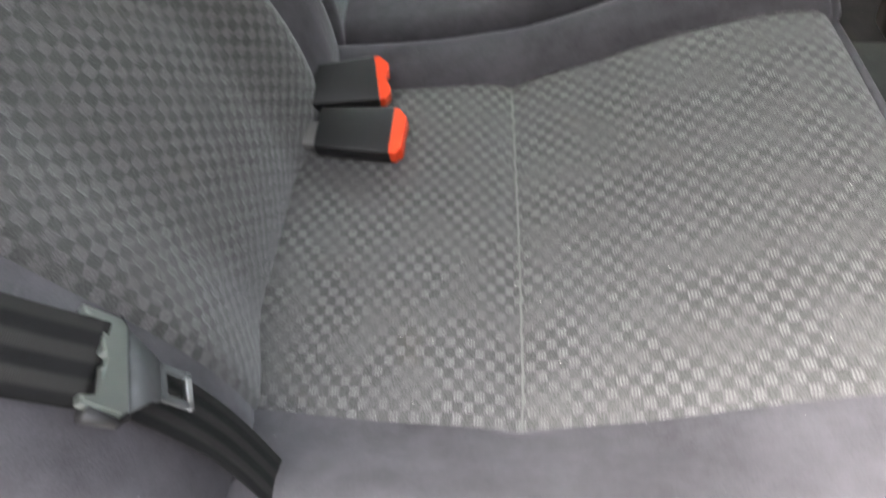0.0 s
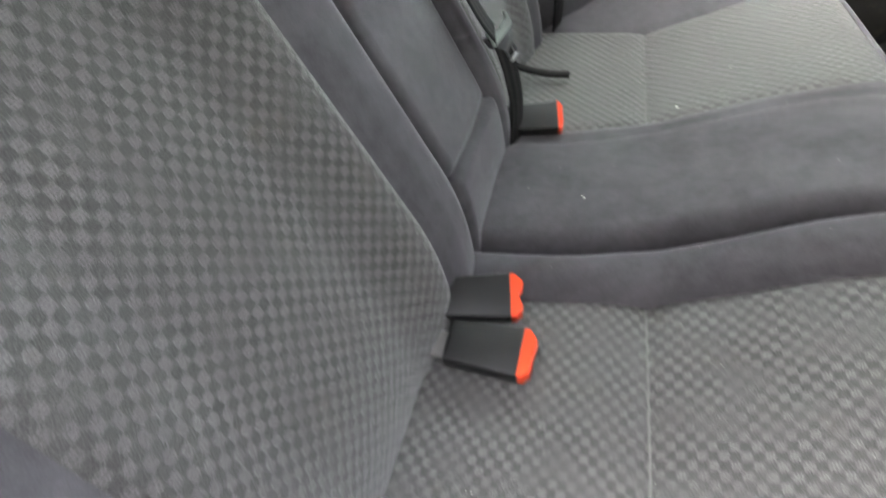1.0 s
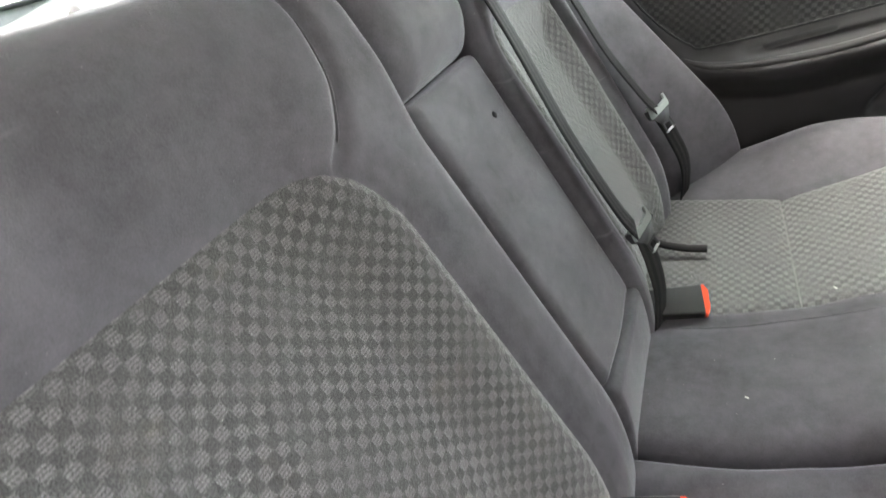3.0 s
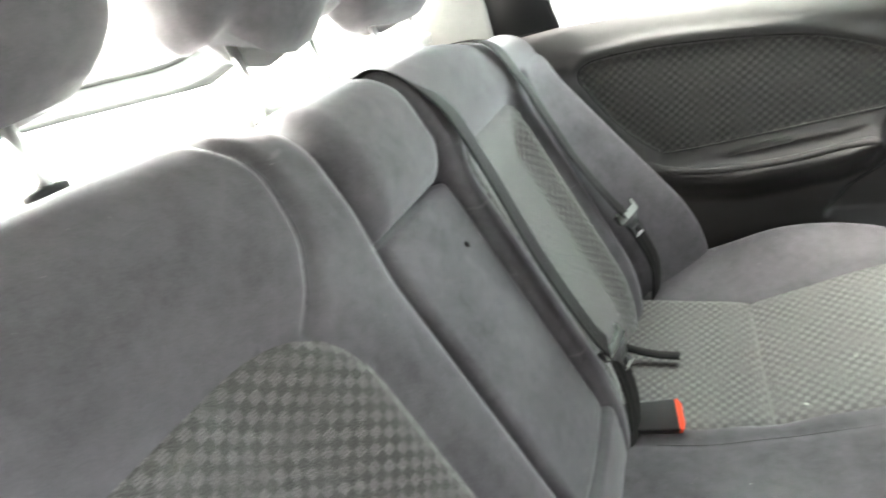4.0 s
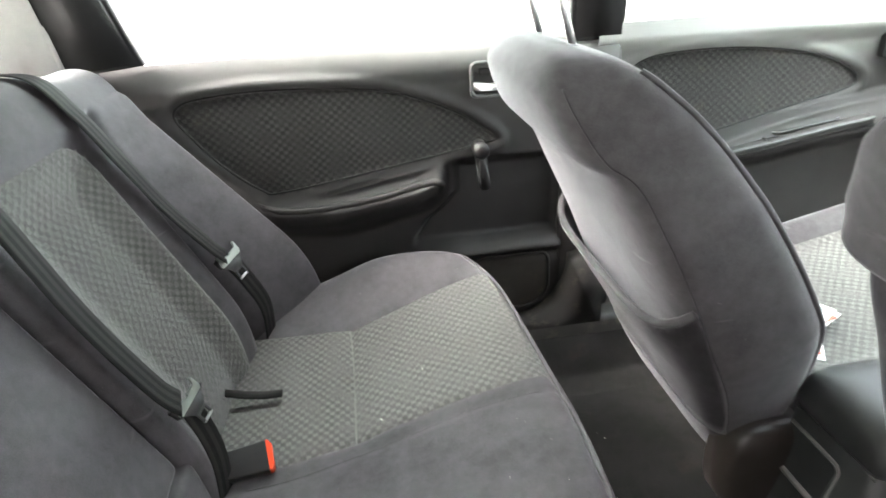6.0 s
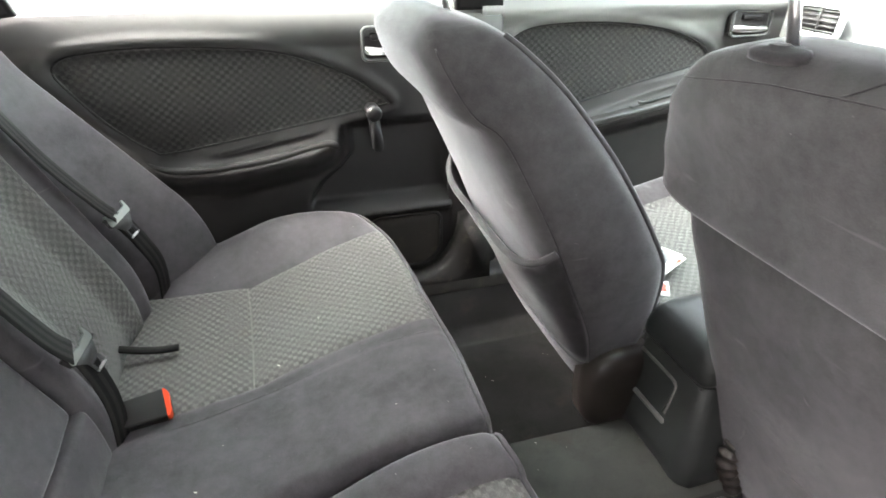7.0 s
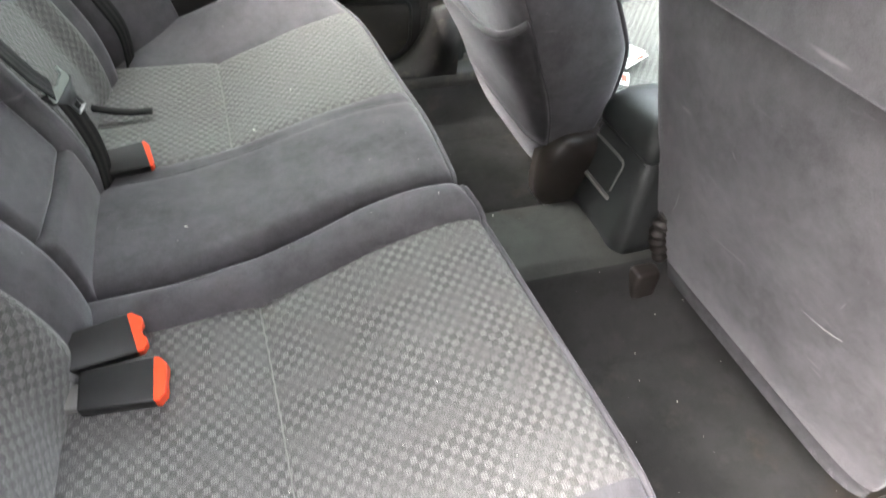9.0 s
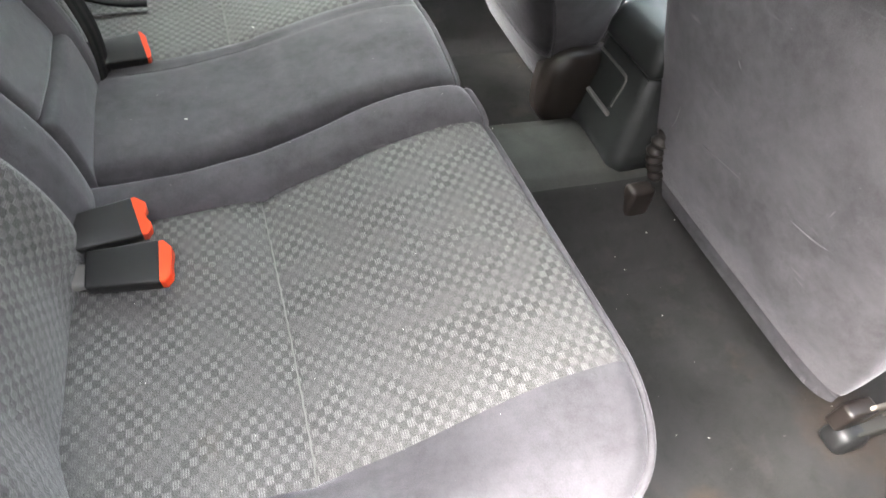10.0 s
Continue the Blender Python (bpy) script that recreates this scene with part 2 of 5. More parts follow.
SCUFF = plastic("pale_scuff", (0.105, 0.103, 0.105), 0.95, 900, 0.5)
CHROME = metal("chrome", (0.9, 0.9, 0.9), 0.22)
DARK_METAL = metal("dark_steel", (0.10, 0.095, 0.085), 0.5)
CARPET = carpet("dark_carpet", (0.0135, 0.0132, 0.0128), (0.048, 0.0469, 0.0458))
CARPET_TUNNEL = carpet("tunnel_carpet", (0.025, 0.026, 0.0235), (0.080, 0.082, 0.075))
WEB = webbing("black_webbing")
DASH = plastic("silver_grey_dash", (0.14, 0.149, 0.147), 0.45, 800, 0.15)
SURROUND = plastic("pale_vent_plastic", (0.34, 0.36, 0.35), 0.4)
DASH_DARK = plastic("dark_dash", (0.012, 0.013, 0.013), 0.6)
LINING = velour("pale_grey_lining", (0.42, 0.42, 0.40), (0.55, 0.55, 0.52), 0.1)
SHELF = velour("pale_shelf_felt", (0.50, 0.50, 0.49), (0.62, 0.62, 0.60), 0.1)
BODY = plastic("silver_paint", (0.45, 0.47, 0.46), 0.3, 300, 0.02)
GLASS = glass("window_glass")
RUBBER = plastic("rubber_seal", (0.015, 0.015, 0.015), 0.7)
WHITE = plastic("white_paper", (0.75, 0.74, 0.72), 0.7, 300, 0.05)
RED = plastic("red_print", (0.6, 0.08, 0.05), 0.6, 300, 0.05)
LINT = plastic("pale_lint", (0.7, 0.68, 0.62), 0.9, 300, 0.2)
WALL = plastic("grey_render", (0.13, 0.13, 0.127), 0.9, 30, 0.6)
GROUND = plastic("pale_concrete", (0.24, 0.235, 0.225), 0.9, 40, 0.5)


# ---- building helpers ----
def part(name, bm, material, parent=None, label="", smooth=True):
    me = bpy.data.meshes.new(name)
    bmesh.ops.recalc_face_normals(bm, faces=bm.faces)
    if smooth:
        for f in bm.faces:
            f.smooth = True
    bm.to_mesh(me)
    bm.free()
    me.materials.append(material)
    ob = new(name, me)
    if parent is not None:
        ob.parent = parent
    if label:
        ob["label"] = label
    return ob


def thing(name, place, label, category, group="", kind=""):
    ob = new(name)
    ob.matrix_world = place
    ob.empty_display_size = 0.05
    bpy.context.view_layer.update()
    return tagged(ob, label, category, group, kind)


def lerp_list(t, pts):
    """Piecewise-linear value at t through (t, value) pairs."""
    return float(np.interp(t, [p[0] for p in pts], [p[1] for p in pts]))


def smooth(t):
    t = min(1.0, max(0.0, t))
    return t * t * (3 - 2 * t)


def gauss(d, w):
    return math.exp(-(d / w) ** 2)


def roll(d, r):
    """How far a rounded edge of radius r has dropped at the distance d inside it; beyond the edge it goes straight down."""
    if d >= r:
        return 0.0
    if d <= 0:
        return r - d
    return r - math.sqrt(r * r - (r - d) ** 2)


def patch(us, vs, pos, key, curves=(), reach=0.004):
    """A curved sheet over a grid of (u, v), cut into one mesh for each key. Grid points near a curve are moved onto it, so that
    the parts meet along that curve. pos gives the place, and the cloth coordinates in metres."""
    nu, nv = len(us), len(vs)
    grid = np.zeros((nu, nv, 2))
    grid[:, :, 0] = np.array(us)[:, None]
    grid[:, :, 1] = np.array(vs)[None, :]
    for c in curves:
        c = np.array(c)
        d = ((grid[:, :, None, :] - c[None, None]) ** 2).sum(-1)
        near = d.argmin(-1)
        close = np.sqrt(d.min(-1)) < reach
        grid[close] = c[near][close]
    out = {}
    place = {}
    for i in range(nu):
        for j in range(nv):
            place[i, j] = pos(float(grid[i, j, 0]), float(grid[i, j, 1]))
    for i in range(nu - 1):
        for j in range(nv - 1):
            cu = grid[i:i + 2, j:j + 2, 0].mean()
            cv = grid[i:i + 2, j:j + 2, 1].mean()
            k = key(cu, cv)
            if k is None:
                continue
            if k not in out:
                out[k] = (bmesh.new(), {})
                out[k][0].loops.layers.uv.new("cloth")
            bm, made = out[k]
            uv = bm.loops.layers.uv.active
            corner = []
            for a, b in ((i, j), (i + 1, j), (i + 1, j + 1), (i, j + 1)):
                if (a, b) not in made:
                    made[a, b] = bm.verts.new(place[a, b][0])
                corner.append((made[a, b], place[a, b][1]))
            try:
                f = bm.faces.new([c[0] for c in corner])
            except ValueError:
                continue
            for lp, c in zip(f.loops, corner):
                lp[uv].uv = c[1]
    return {k: v[0] for k, v in out.items()}


def spans(*stops):
    """Values from stop to stop: (start, end, count), (end, count), ..."""
    vals = [stops[0][0]]
    last = stops[0][0]
    for s in stops:
        e, n = s[-2], s[-1]
        vals += [last + (e - last) * (k + 1) / n for k in range(n)]
        last = e
    return vals


def round_rect(u0, u1, v0, v1, r, step=0.002):
    """The outline of a rounded rectangle as close points; radii at (u0,v0), (u1,v0), (u1,v1), (u0,v1)."""
    pts = []
    corners = ((u0, v0, r[0], 180), (u1, v0, r[1], 270), (u1, v1, r[2], 0), (u0, v1, r[3], 90))
    for u, v, rr, a0 in corners:
        cu = u + rr if u == u0 else u - rr
        cv = v + rr if v == v0 else v - rr
        for k in range(13):
            a = radians(a0 + 90 * k / 12)
            pts.append((cu + rr * math.cos(a), cv + rr * math.sin(a)))
    return resample(pts + pts[:1], step)


def resample(pts, step):
    out = []
    for p, q in zip(pts, pts[1:]):
        n = max(1, int(math.dist(p, q) / step))
        out += [tuple(a + (b - a) * k / n for a, b in zip(p, q)) for k in range(n)]
    return out + [tuple(pts[-1])]


def spline(pts, per=10, closed=False):
    """A smooth line through points (Catmull-Rom)."""
    n = len(pts)
    out = []
    for i in range(n if closed else n - 1):
        p = [np.array(pts[(i + k) % n if closed else min(max(i + k, 0), n - 1)], float) for k in (-1, 0, 1, 2)]
        for k in range(per):
            t = k / per
            out.append(tuple(0.5 * (2 * p[1] + (p[2] - p[0]) * t + (2 * p[0] - 5 * p[1] + 4 * p[2] - p[3]) * t * t
                                    + (3 * p[1] - p[0] - 3 * p[2] + p[3]) * t ** 3)))
    out.append(tuple(pts[0] if closed else pts[-1]))
    return out


OUTLINES = {}


def as_array(poly):
    if id(poly) not in OUTLINES:
        a = np.array([p[:2] for p in poly], float)
        OUTLINES[id(poly)] = (poly, a, np.roll(a, -1, 0))
    return OUTLINES[id(poly)]


def inside(u, v, poly):
    _, a, b = as_array(poly)
    cut = (a[:, 1] > v) != (b[:, 1] > v)
    a, b = a[cut], b[cut]
    return bool(((u < (b[:, 0] - a[:, 0]) * (v - a[:, 1]) / (b[:, 1] - a[:, 1]) + a[:, 0]).sum()) % 2)


def nearest(u, v, poly):
    a = as_array(poly)[1]
    return float(np.sqrt(((a - (u, v)) ** 2).sum(1).min()))


def tube(path, r, n=8, caps=True):
    bm = bmesh.new()
    path = [Vector(p) for p in path]
    rings = []
    side = None
    for i, p in enumerate(path):
        d = (path[min(i + 1, len(path) - 1)] - path[max(i - 1, 0)]).normalized()
        if side is None:
            side = d.orthogonal().normalized()
        side = (side - d * side.dot(d)).normalized()
        up = d.cross(side)
        rr = r(i / (len(path) - 1)) if callable(r) else r
        rings.append([bm.verts.new(p + side * rr * math.cos(a) + up * rr * math.sin(a)) for a in (2 * math.pi * k / n for k in range(n))])
    for a, b in zip(rings, rings[1:]):
        for k in range(n):
            bm.faces.new((a[k], a[(k + 1) % n], b[(k + 1) % n], b[k]))
    if caps:
        bm.faces.new(rings[0][::-1])
        bm.faces.new(rings[-1])
    return bm


def ribbon(path, sides, width, thick=0.0014, start=0.0):
    """Webbing along a path; sides gives the way across at each point."""
    bm = bmesh.new()
    uv = bm.loops.layers.uv.new("cloth")
    path = [Vector(p) for p in path]
    run, rows = start, []
    for i, p in enumerate(path):
        if i:
            run += (p - path[i - 1]).length
        d = (path[min(i + 1, len(path) - 1)] - path[max(i - 1, 0)]).normalized()
        s = Vector(sides[i] if isinstance(sides, list) else sides)
        s = (s - d * s.dot(d)).normalized()
        nrm = d.cross(s)
        row = []
        for a, b in ((-0.5, 0.5), (-0.25, 0.6), (0.25, 0.6), (0.5, 0.5), (0.5, -0.5), (-0.5, -0.5)):
            row.append((bm.verts.new(p + s * a * width + nrm * b * thick), (a * width, run)))
        rows.append(row)
    for a, b in zip(rows, rows[1:]):
        for k in range(6):
            q = [a[k], a[(k + 1) % 6], b[(k + 1) % 6], b[k]]
            f = bm.faces.new([x[0] for x in q])
            for lp, x in zip(f.loops, q):
                lp[uv].uv = x[1]
    bm.faces.new([x[0] for x in rows[0]])
    bm.faces.new([x[0] for x in rows[-1]])
    return bm


def rbox(sx, sy, sz, r, at=(0, 0, 0), seg=3, taper=(1, 1), m=None):
    """A box with rounded edges; taper shrinks its top in x and y."""
    bm = bmesh.new()
    bmesh.ops.create_cube(bm, size=1)
    for v in bm.verts:
        k = (taper if v.co.z > 0 else (1, 1))
        v.co = Vector((v.co.x * sx * k[0], v.co.y * sy * k[1], v.co.z * sz))
    bmesh.ops.bevel(bm, geom=list(bm.edges), offset=r, segments=seg, profile=0.5, affect="EDGES")
    bmesh.ops.transform(bm, matrix=Matrix.Translation(at), verts=bm.verts)
    if m is not None:
        bmesh.ops.transform(bm, matrix=m, verts=bm.verts)
    return bm


def extruded(outline, depth, bevel=0.0, m=None, seg=2):
    """A flat outline (x, y) pulled up by depth in z, its rims rounded."""
    bm = bmesh.new()
    low = [bm.verts.new((*p, 0)) for p in outline]
    high = [bm.verts.new((*p, depth)) for p in outline]
    n = len(outline)
    bm.faces.new(low[::-1])
    bm.faces.new(high)
    for k in range(n):
        bm.faces.new((low[k], low[(k + 1) % n], high[(k + 1) % n], high[k]))
    if bevel:
        rim = [e for e in bm.edges if abs(e.verts[0].co.z - e.verts[1].co.z) < 1e-6 and e.verts[0].co.z > depth / 2]
        bmesh.ops.bevel(bm, geom=rim, offset=bevel, segments=seg, affect="EDGES")
    if m is not None:
        bmesh.ops.transform(bm, matrix=m, verts=bm.verts)
    return bm


def loft(rings, closed=True, caps=True):
    bm = bmesh.new()
    vs = [[bm.verts.new(p) for p in r] for r in rings]
    n = len(rings[0])
    for a, b in zip(vs, vs[1:]):
        for k in range(n if closed else n - 1):
            bm.faces.new((a[k], a[(k + 1) % n], b[(k + 1) % n], b[k]))
    if caps and closed:
        bm.faces.new(vs[0][::-1])
        bm.faces.new(vs[-1])
    return bm


ONE = Matrix.Identity(4)

# ---- the rear seat: the plane of its backrest ----
BACK0 = Vector((-0.065, 0.0, 0.36))
RISE = Vector((-0.466, 0.0, 1.0)).normalized()
OUT = Vector((RISE.z, 0.0, -RISE.x))
TOP_S, TOP_R = 0.491, 0.050


def on_back(y, s, off):
    """A point at the height s up the backrest and off in front of its plane; past the crest it rolls over to the rear."""
    if s < 0.06:
        off -= 0.045 * ((0.06 - s) / 0.16) ** 2
    if s > 0.412:
        low = 0.050 * smooth((y - 0.22) / 0.36) + 0.050 * smooth((-y - 0.44) / 0.2) - 0.014 * smooth((-y - 0.10) / 0.12)
        s -= low * min(1.0, (s - 0.412) / 0.079) if low > 0 else 0.0
        top = TOP_S - low
    else:
        top = TOP_S
    if s <= top:
        p = BACK0 + RISE * s + OUT * off
    else:
        r = TOP_R
        a = (s - top) / r
        amax = radians(112)
        b = min(a, amax)
        c = BACK0 + RISE * top - OUT * r
        p = c + (RISE * math.sin(b) + OUT * math.cos(b)) * (r + off)
        if a > amax:
            p += (RISE * math.cos(amax) - OUT * math.sin(amax)) * (a - amax) * r
    return Vector((p.x, y, p.z))


BACK_ROWS = spans((-0.14, 0.0, 20), (0.475, 66), (0.64, 32), (0.80, 10))
NEAR_ROWS = spans((-0.14, 0.0, 22), (0.475, 104), (0.64, 34), (0.80, 10))


def wing(y, s, y0, y1):
    """The side wing of the backrest comes forward towards the door, most of all low down."""
    t = (abs(y) - y0) / (y1 - y0)
    return 0.115 * max(0.0, 1 - max(s, -0.1) / 0.48) * smooth(t) if t > 0 else 0.0


# the narrow backrest, beside the open door
NEAR_CLOTH = round_rect(-0.537, -0.205, -0.30, 0.416, (0.01, 0.01, 0.096, 0.05))
NEAR_SEAM = resample(spline([(-0.236, 0.402), (-0.213, 0.432), (-0.196, 0.458), (-0.187, 0.495), (-0.188, 0.525), (-0.198, 0.555), (-0.205, 0.66)], 10), 0.002)


def near_back_pos(y, s):
    off = 0.0
    yc = max(-0.655, min(-0.108, y))
    inner = roll(-0.108 - y, 0.035)
    outer = roll(y + 0.655, 0.03)
    d = nearest(yc, s, NEAR_CLOTH) if s < 0.5 else 1.0
    cloth = inside(yc, s, NEAR_CLOTH)
    off += -0.022 * smooth(d / 0.10) if cloth else 0.008 * smooth(d / 0.04)
    off -= 0.0035 * gauss(d, 0.006)
    off -= 0.009 * gauss(nearest(yc, s, NEAR_SEAM), 0.008) if s > 0.38 else 0.0
    off += 0.12 * wing(yc, s, 0.55, 0.655)
    off -= 0.024 * gauss(s - 0.41, 0.075) * smooth((-0.225 - yc) / 0.10)
    off += 0.012 * smooth((s - 0.36) / 0.1)
    return on_back(yc, s, off - inner - outer), (yc, s)


near_back = thing("folding_rear_seat", ONE, "blue-grey velour rear seat back with a checked cloth panel", "rear seat", "rear seats")
made = patch(spans((-0.70, -0.655, 4), (-0.537, 26), (-0.205, 92), (-0.108, 26), (-0.065, 5)), NEAR_ROWS, near_back_pos,
             lambda y, s: "cloth" if inside(y, s, NEAR_CLOTH) else "velour", [NEAR_CLOTH], 0.0030)
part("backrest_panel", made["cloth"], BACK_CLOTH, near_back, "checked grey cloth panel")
part("backrest_bolster", made["velour"], VELOUR, near_back)
stitch = [near_back_pos(y, s)[0] + OUT * 0.0003 for y, s in NEAR_SEAM[::3] if 0.415 < s < 0.60]
part("stitch_line", tube(stitch, 0.0014, 6), VELOUR_FRONT, near_back, "dark stitched line above the cloth")

# the wide backrest with the fold-down armrest
FAR_CLOTH = round_rect(0.150, 0.432, -0.30, 0.408, (0.01, 0.01, 0.06, 0.02))


def far_back_pos(y, s):
    yc = max(0.092, min(0.655, y))
    inner = roll(y - 0.092, 0.016)
    outer = roll(0.655 - y, 0.03)
    d = nearest(yc, s, FAR_CLOTH) if s < 0.5 else 1.0
    cloth = inside(yc, s, FAR_CLOTH)
    off = -0.020 * smooth(d / 0.08) if cloth else 0.008 * smooth(d / 0.03)
    off -= 0.003 * gauss(d, 0.006)
    off -= 0.022 * gauss(yc - 0.497, 0.012) * (1 - smooth((s - 0.42) / 0.05))
    off += wing(yc, s, 0.505, 0.64)
    off += 0.012 * smooth((s - 0.36) / 0.1)
    return on_back(yc, s, off - inner - outer), (yc, s)


far_back = thing("folding_rear_seat", ONE, "wide blue-grey rear seat back with fold-down centre armrest", "rear seat", "rear seats")
made = patch(spans((0.055, 0.092, 6), (0.150, 14), (0.432, 48), (0.655, 40), (0.70, 4)), BACK_ROWS, far_back_pos,
             lambda y, s: "cloth" if inside(y, s, FAR_CLOTH) else "velour", [FAR_CLOTH], 0.0038)
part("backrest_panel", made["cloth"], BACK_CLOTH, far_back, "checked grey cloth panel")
part("backrest_bolster", made["velour"], VELOUR, far_back)


def arm_pos(y, s):
    yc, sc = max(-0.101, min(0.086, y)), max(0.026, min(0.399, s))
    drop = roll(min(y + 0.101, 0.086 - y), 0.014) + roll(min(s - 0.026, 0.399 - s), 0.012)
    off = -0.003 + 0.004 * smooth((y + 0.10) / 0.09) * smooth((0.08 - y) / 0.09)
    return on_back(yc, sc, off - min(drop, 0.05)), (yc, sc)


made = patch(spans((-0.131, -0.101, 3), (-0.085, 6), (0.070, 16), (0.086, 6), (0.110, 3)),
             spans((-0.004, 0.026, 3), (0.04, 6), (0.385, 40), (0.399, 6), (0.43, 3)), arm_pos, lambda y, s: "a")
part("armrest", made["a"], VELOUR, far_back, "folded-up centre armrest in blue-grey velour")


def head_pad_pos(y, s):
    y1 = 0.105 - 0.03 * smooth((s - 0.50) / 0.12)
    yc, sc = max(-0.106, min(y1, y)), max(0.402, s)
    drop = roll(min(y + 0.106, y1 - y), 0.045) + roll(s - 0.402, 0.022)
    off = 0.020 * smooth((s - 0.40) / 0.05)
    return on_back(yc, sc, off - min(drop, 0.07)), (yc, sc)


made = patch(spans((-0.135, -0.106, 3), (-0.06, 12), (0.06, 14), (0.106, 12), (0.135, 3)),
             spans((0.37, 0.402, 3), (0.43, 10), (0.64, 34), (0.80, 10)), head_pad_pos, lambda y, s: "a")
part("upper_pad", made["a"], VELOUR, far_back, "padded velour block above the armrest")


def under_arm_pos(y, s):
    yc = max(-0.104, min(0.10, y))
    sc = min(s, 0.024)
    return on_back(yc, sc, 0.004 - roll(0.024 - s, 0.015) - roll(min(y + 0.104, 0.10 - y), 0.01)), (yc, sc)


made = patch(spans((-0.12, -0.104, 2), (-0.09, 4), (0.088, 14), (0.10, 4), (0.11, 2)),
             spans((-0.14, 0.0, 14), (0.024, 8), (0.05, 3)), under_arm_pos, lambda y, s: "a")
part("lower_pad", made["a"], VELOUR, far_back)
bm = bmesh.new()
bm.faces.new([bm.verts.new(on_back(y, s, -0.045)) for y, s in ((-0.14, -0.14), (0.13, -0.14), (0.13, 0.475), (-0.14, 0.475))])
bmesh.ops.solidify(bm, geom=list(bm.faces), thickness=0.006)
part("backing_board", bm, BLACK, far_back)


# ---- rear seat cushions ----
FRONT_X = [(-0.70, 0.30), (-0.66, 0.398), (-0.62, 0.441), (-0.55, 0.467), (-0.46, 0.470), (-0.32, 0.466), (-0.15, 0.455), (-0.085, 0.442), (0.10, 0.444),
           (0.20, 0.443), (0.40, 0.436), (0.52, 0.422), (0.60, 0.395), (0.64, 0.36), (0.68, 0.29)]
FRONT_X = [tuple(p) for p in spline(FRONT_X, 8)]


GAP = spline([(-0.16, -0.098), (0.03, -0.094), (0.13, -0.074), (0.22, -0.061), (0.34, -0.058), (0.47, -0.072)], 10)


def gap_y(x):
    return lerp_list(x, GAP)


NEAR_Z = spline([(-0.14, 0.262), (0.0, 0.268), (0.09, 0.270), (0.15, 0.272), (0.22, 0.290), (0.30, 0.322), (0.38, 0.345), (0.44, 0.350)], 8)
FAR_Z = spline([(-0.14, 0.285), (0.0, 0.292), (0.08, 0.296), (0.15, 0.304), (0.22, 0.322), (0.30, 0.346), (0.38, 0.362), (0.44, 0.364)], 8)
EDGE_R = 0.028


def cushion_side(cols, z_of, y_of, key_of):
    rows = spans((-0.14, 0.12, 40), (0.40, 52), (1.0, 12), (1.6, 22))

    def pos(a, b):
        # b up to 0.40 runs along the top; the rest is the rolled front edge and the front face
        ytop = y_of(a, min(b, 0.40))
        xf = lerp_list(ytop, FRONT_X) - EDGE_R
        if b <= 0.40:
            x = -0.14 + (b + 0.14) / 0.54 * (xf + 0.14)
            y = y_of(a, x)
            return Vector((x, y, z_of(a, x, y))), (y, x)
        y = y_of(a, xf)
        z = z_of(a, xf, y)
        if b <= 1.0:
            t = (b - 0.40) / 0.60 * math.pi / 2
            return Vector((xf + EDGE_R * math.sin(t), y, z - EDGE_R * (1 - math.cos(t)))), (y, xf + EDGE_R * t)
        t = (b - 1.0) / 0.6
        drop = t * max(0.02, z - EDGE_R - 0.02)
        return Vector((xf + EDGE_R - 0.05 * t + 0.012 * math.sin(math.pi * t), y, z - EDGE_R - drop)), (y, xf + 0.04 + drop)
    return patch(cols, rows, pos, key_of), pos


NEAR_IN = spline([(-0.15, -0.166), (0.02, -0.164), (0.13, -0.152), (0.2, -0.145), (0.32, -0.141), (0.45, -0.145)], 10)
NEAR_OUT = spline([(-0.15, -0.528), (0.05, -0.542), (0.22, -0.541), (0.35, -0.534), (0.46, -0.532)], 10)
FAR_IN = spline([(-0.15, 0.147), (0.02, 0.153), (0.13, 0.173), (0.25, 0.182), (0.45, 0.184)], 10)
FAR_OUT = spline([(-0.15, 0.52), (-0.05, 0.506), (0.13, 0.491), (0.30, 0.516), (0.45, 0.535)], 10)


def near_y(a, x):
    g, yi = gap_y(x) - 0.004, lerp_list(x, NEAR_IN)
    yo, ye = lerp_list(x, NEAR_OUT), -0.668
    if a <= 0:
        return g
    if a <= 1:
        return g + (yi - g) * a
    if a <= 2:
        return yi + (yo - yi) * (a - 1)
    if a <= 3:
        return yo + (ye - yo) * (a - 2)
    return ye


def near_z(a, x, y):
    z = lerp_list(x, NEAR_Z)
    g, yi, yo = near_y(0, x), near_y(1, x), near_y(2, x)
    if a <= 0:
        return z + 0.004 - 0.024 + a * 0.12 / 0.06
    if a < 1:
        z += 0.020 * math.sin(math.pi * min(1, a * 0.9 + 0.1)) + 0.006 - roll((g - y), 0.024)
    elif a <= 2:
        t = a - 1
        z -= 0.006 * math.sin(math.pi * t)
        z -= 0.005 * gauss(x - 0.140, 0.007) + 0.006 * gauss(x - 0.140, 0.03)
    else:
        t = a - 2
        z += 0.055 * smooth(t * 1.6) * (1 - 0.92 * smooth((x - 0.18) / 0.22)) - roll((-0.668 + 0.0 - y) * -1, 0.05)
        if a > 3:
            z = z - (a - 3) / 0.06 * 0.2
    for line in (yi, yo):
        z -= 0.004 * gauss(y - line, 0.006) * (1 - smooth((x - 0.33) / 0.08))
    return z


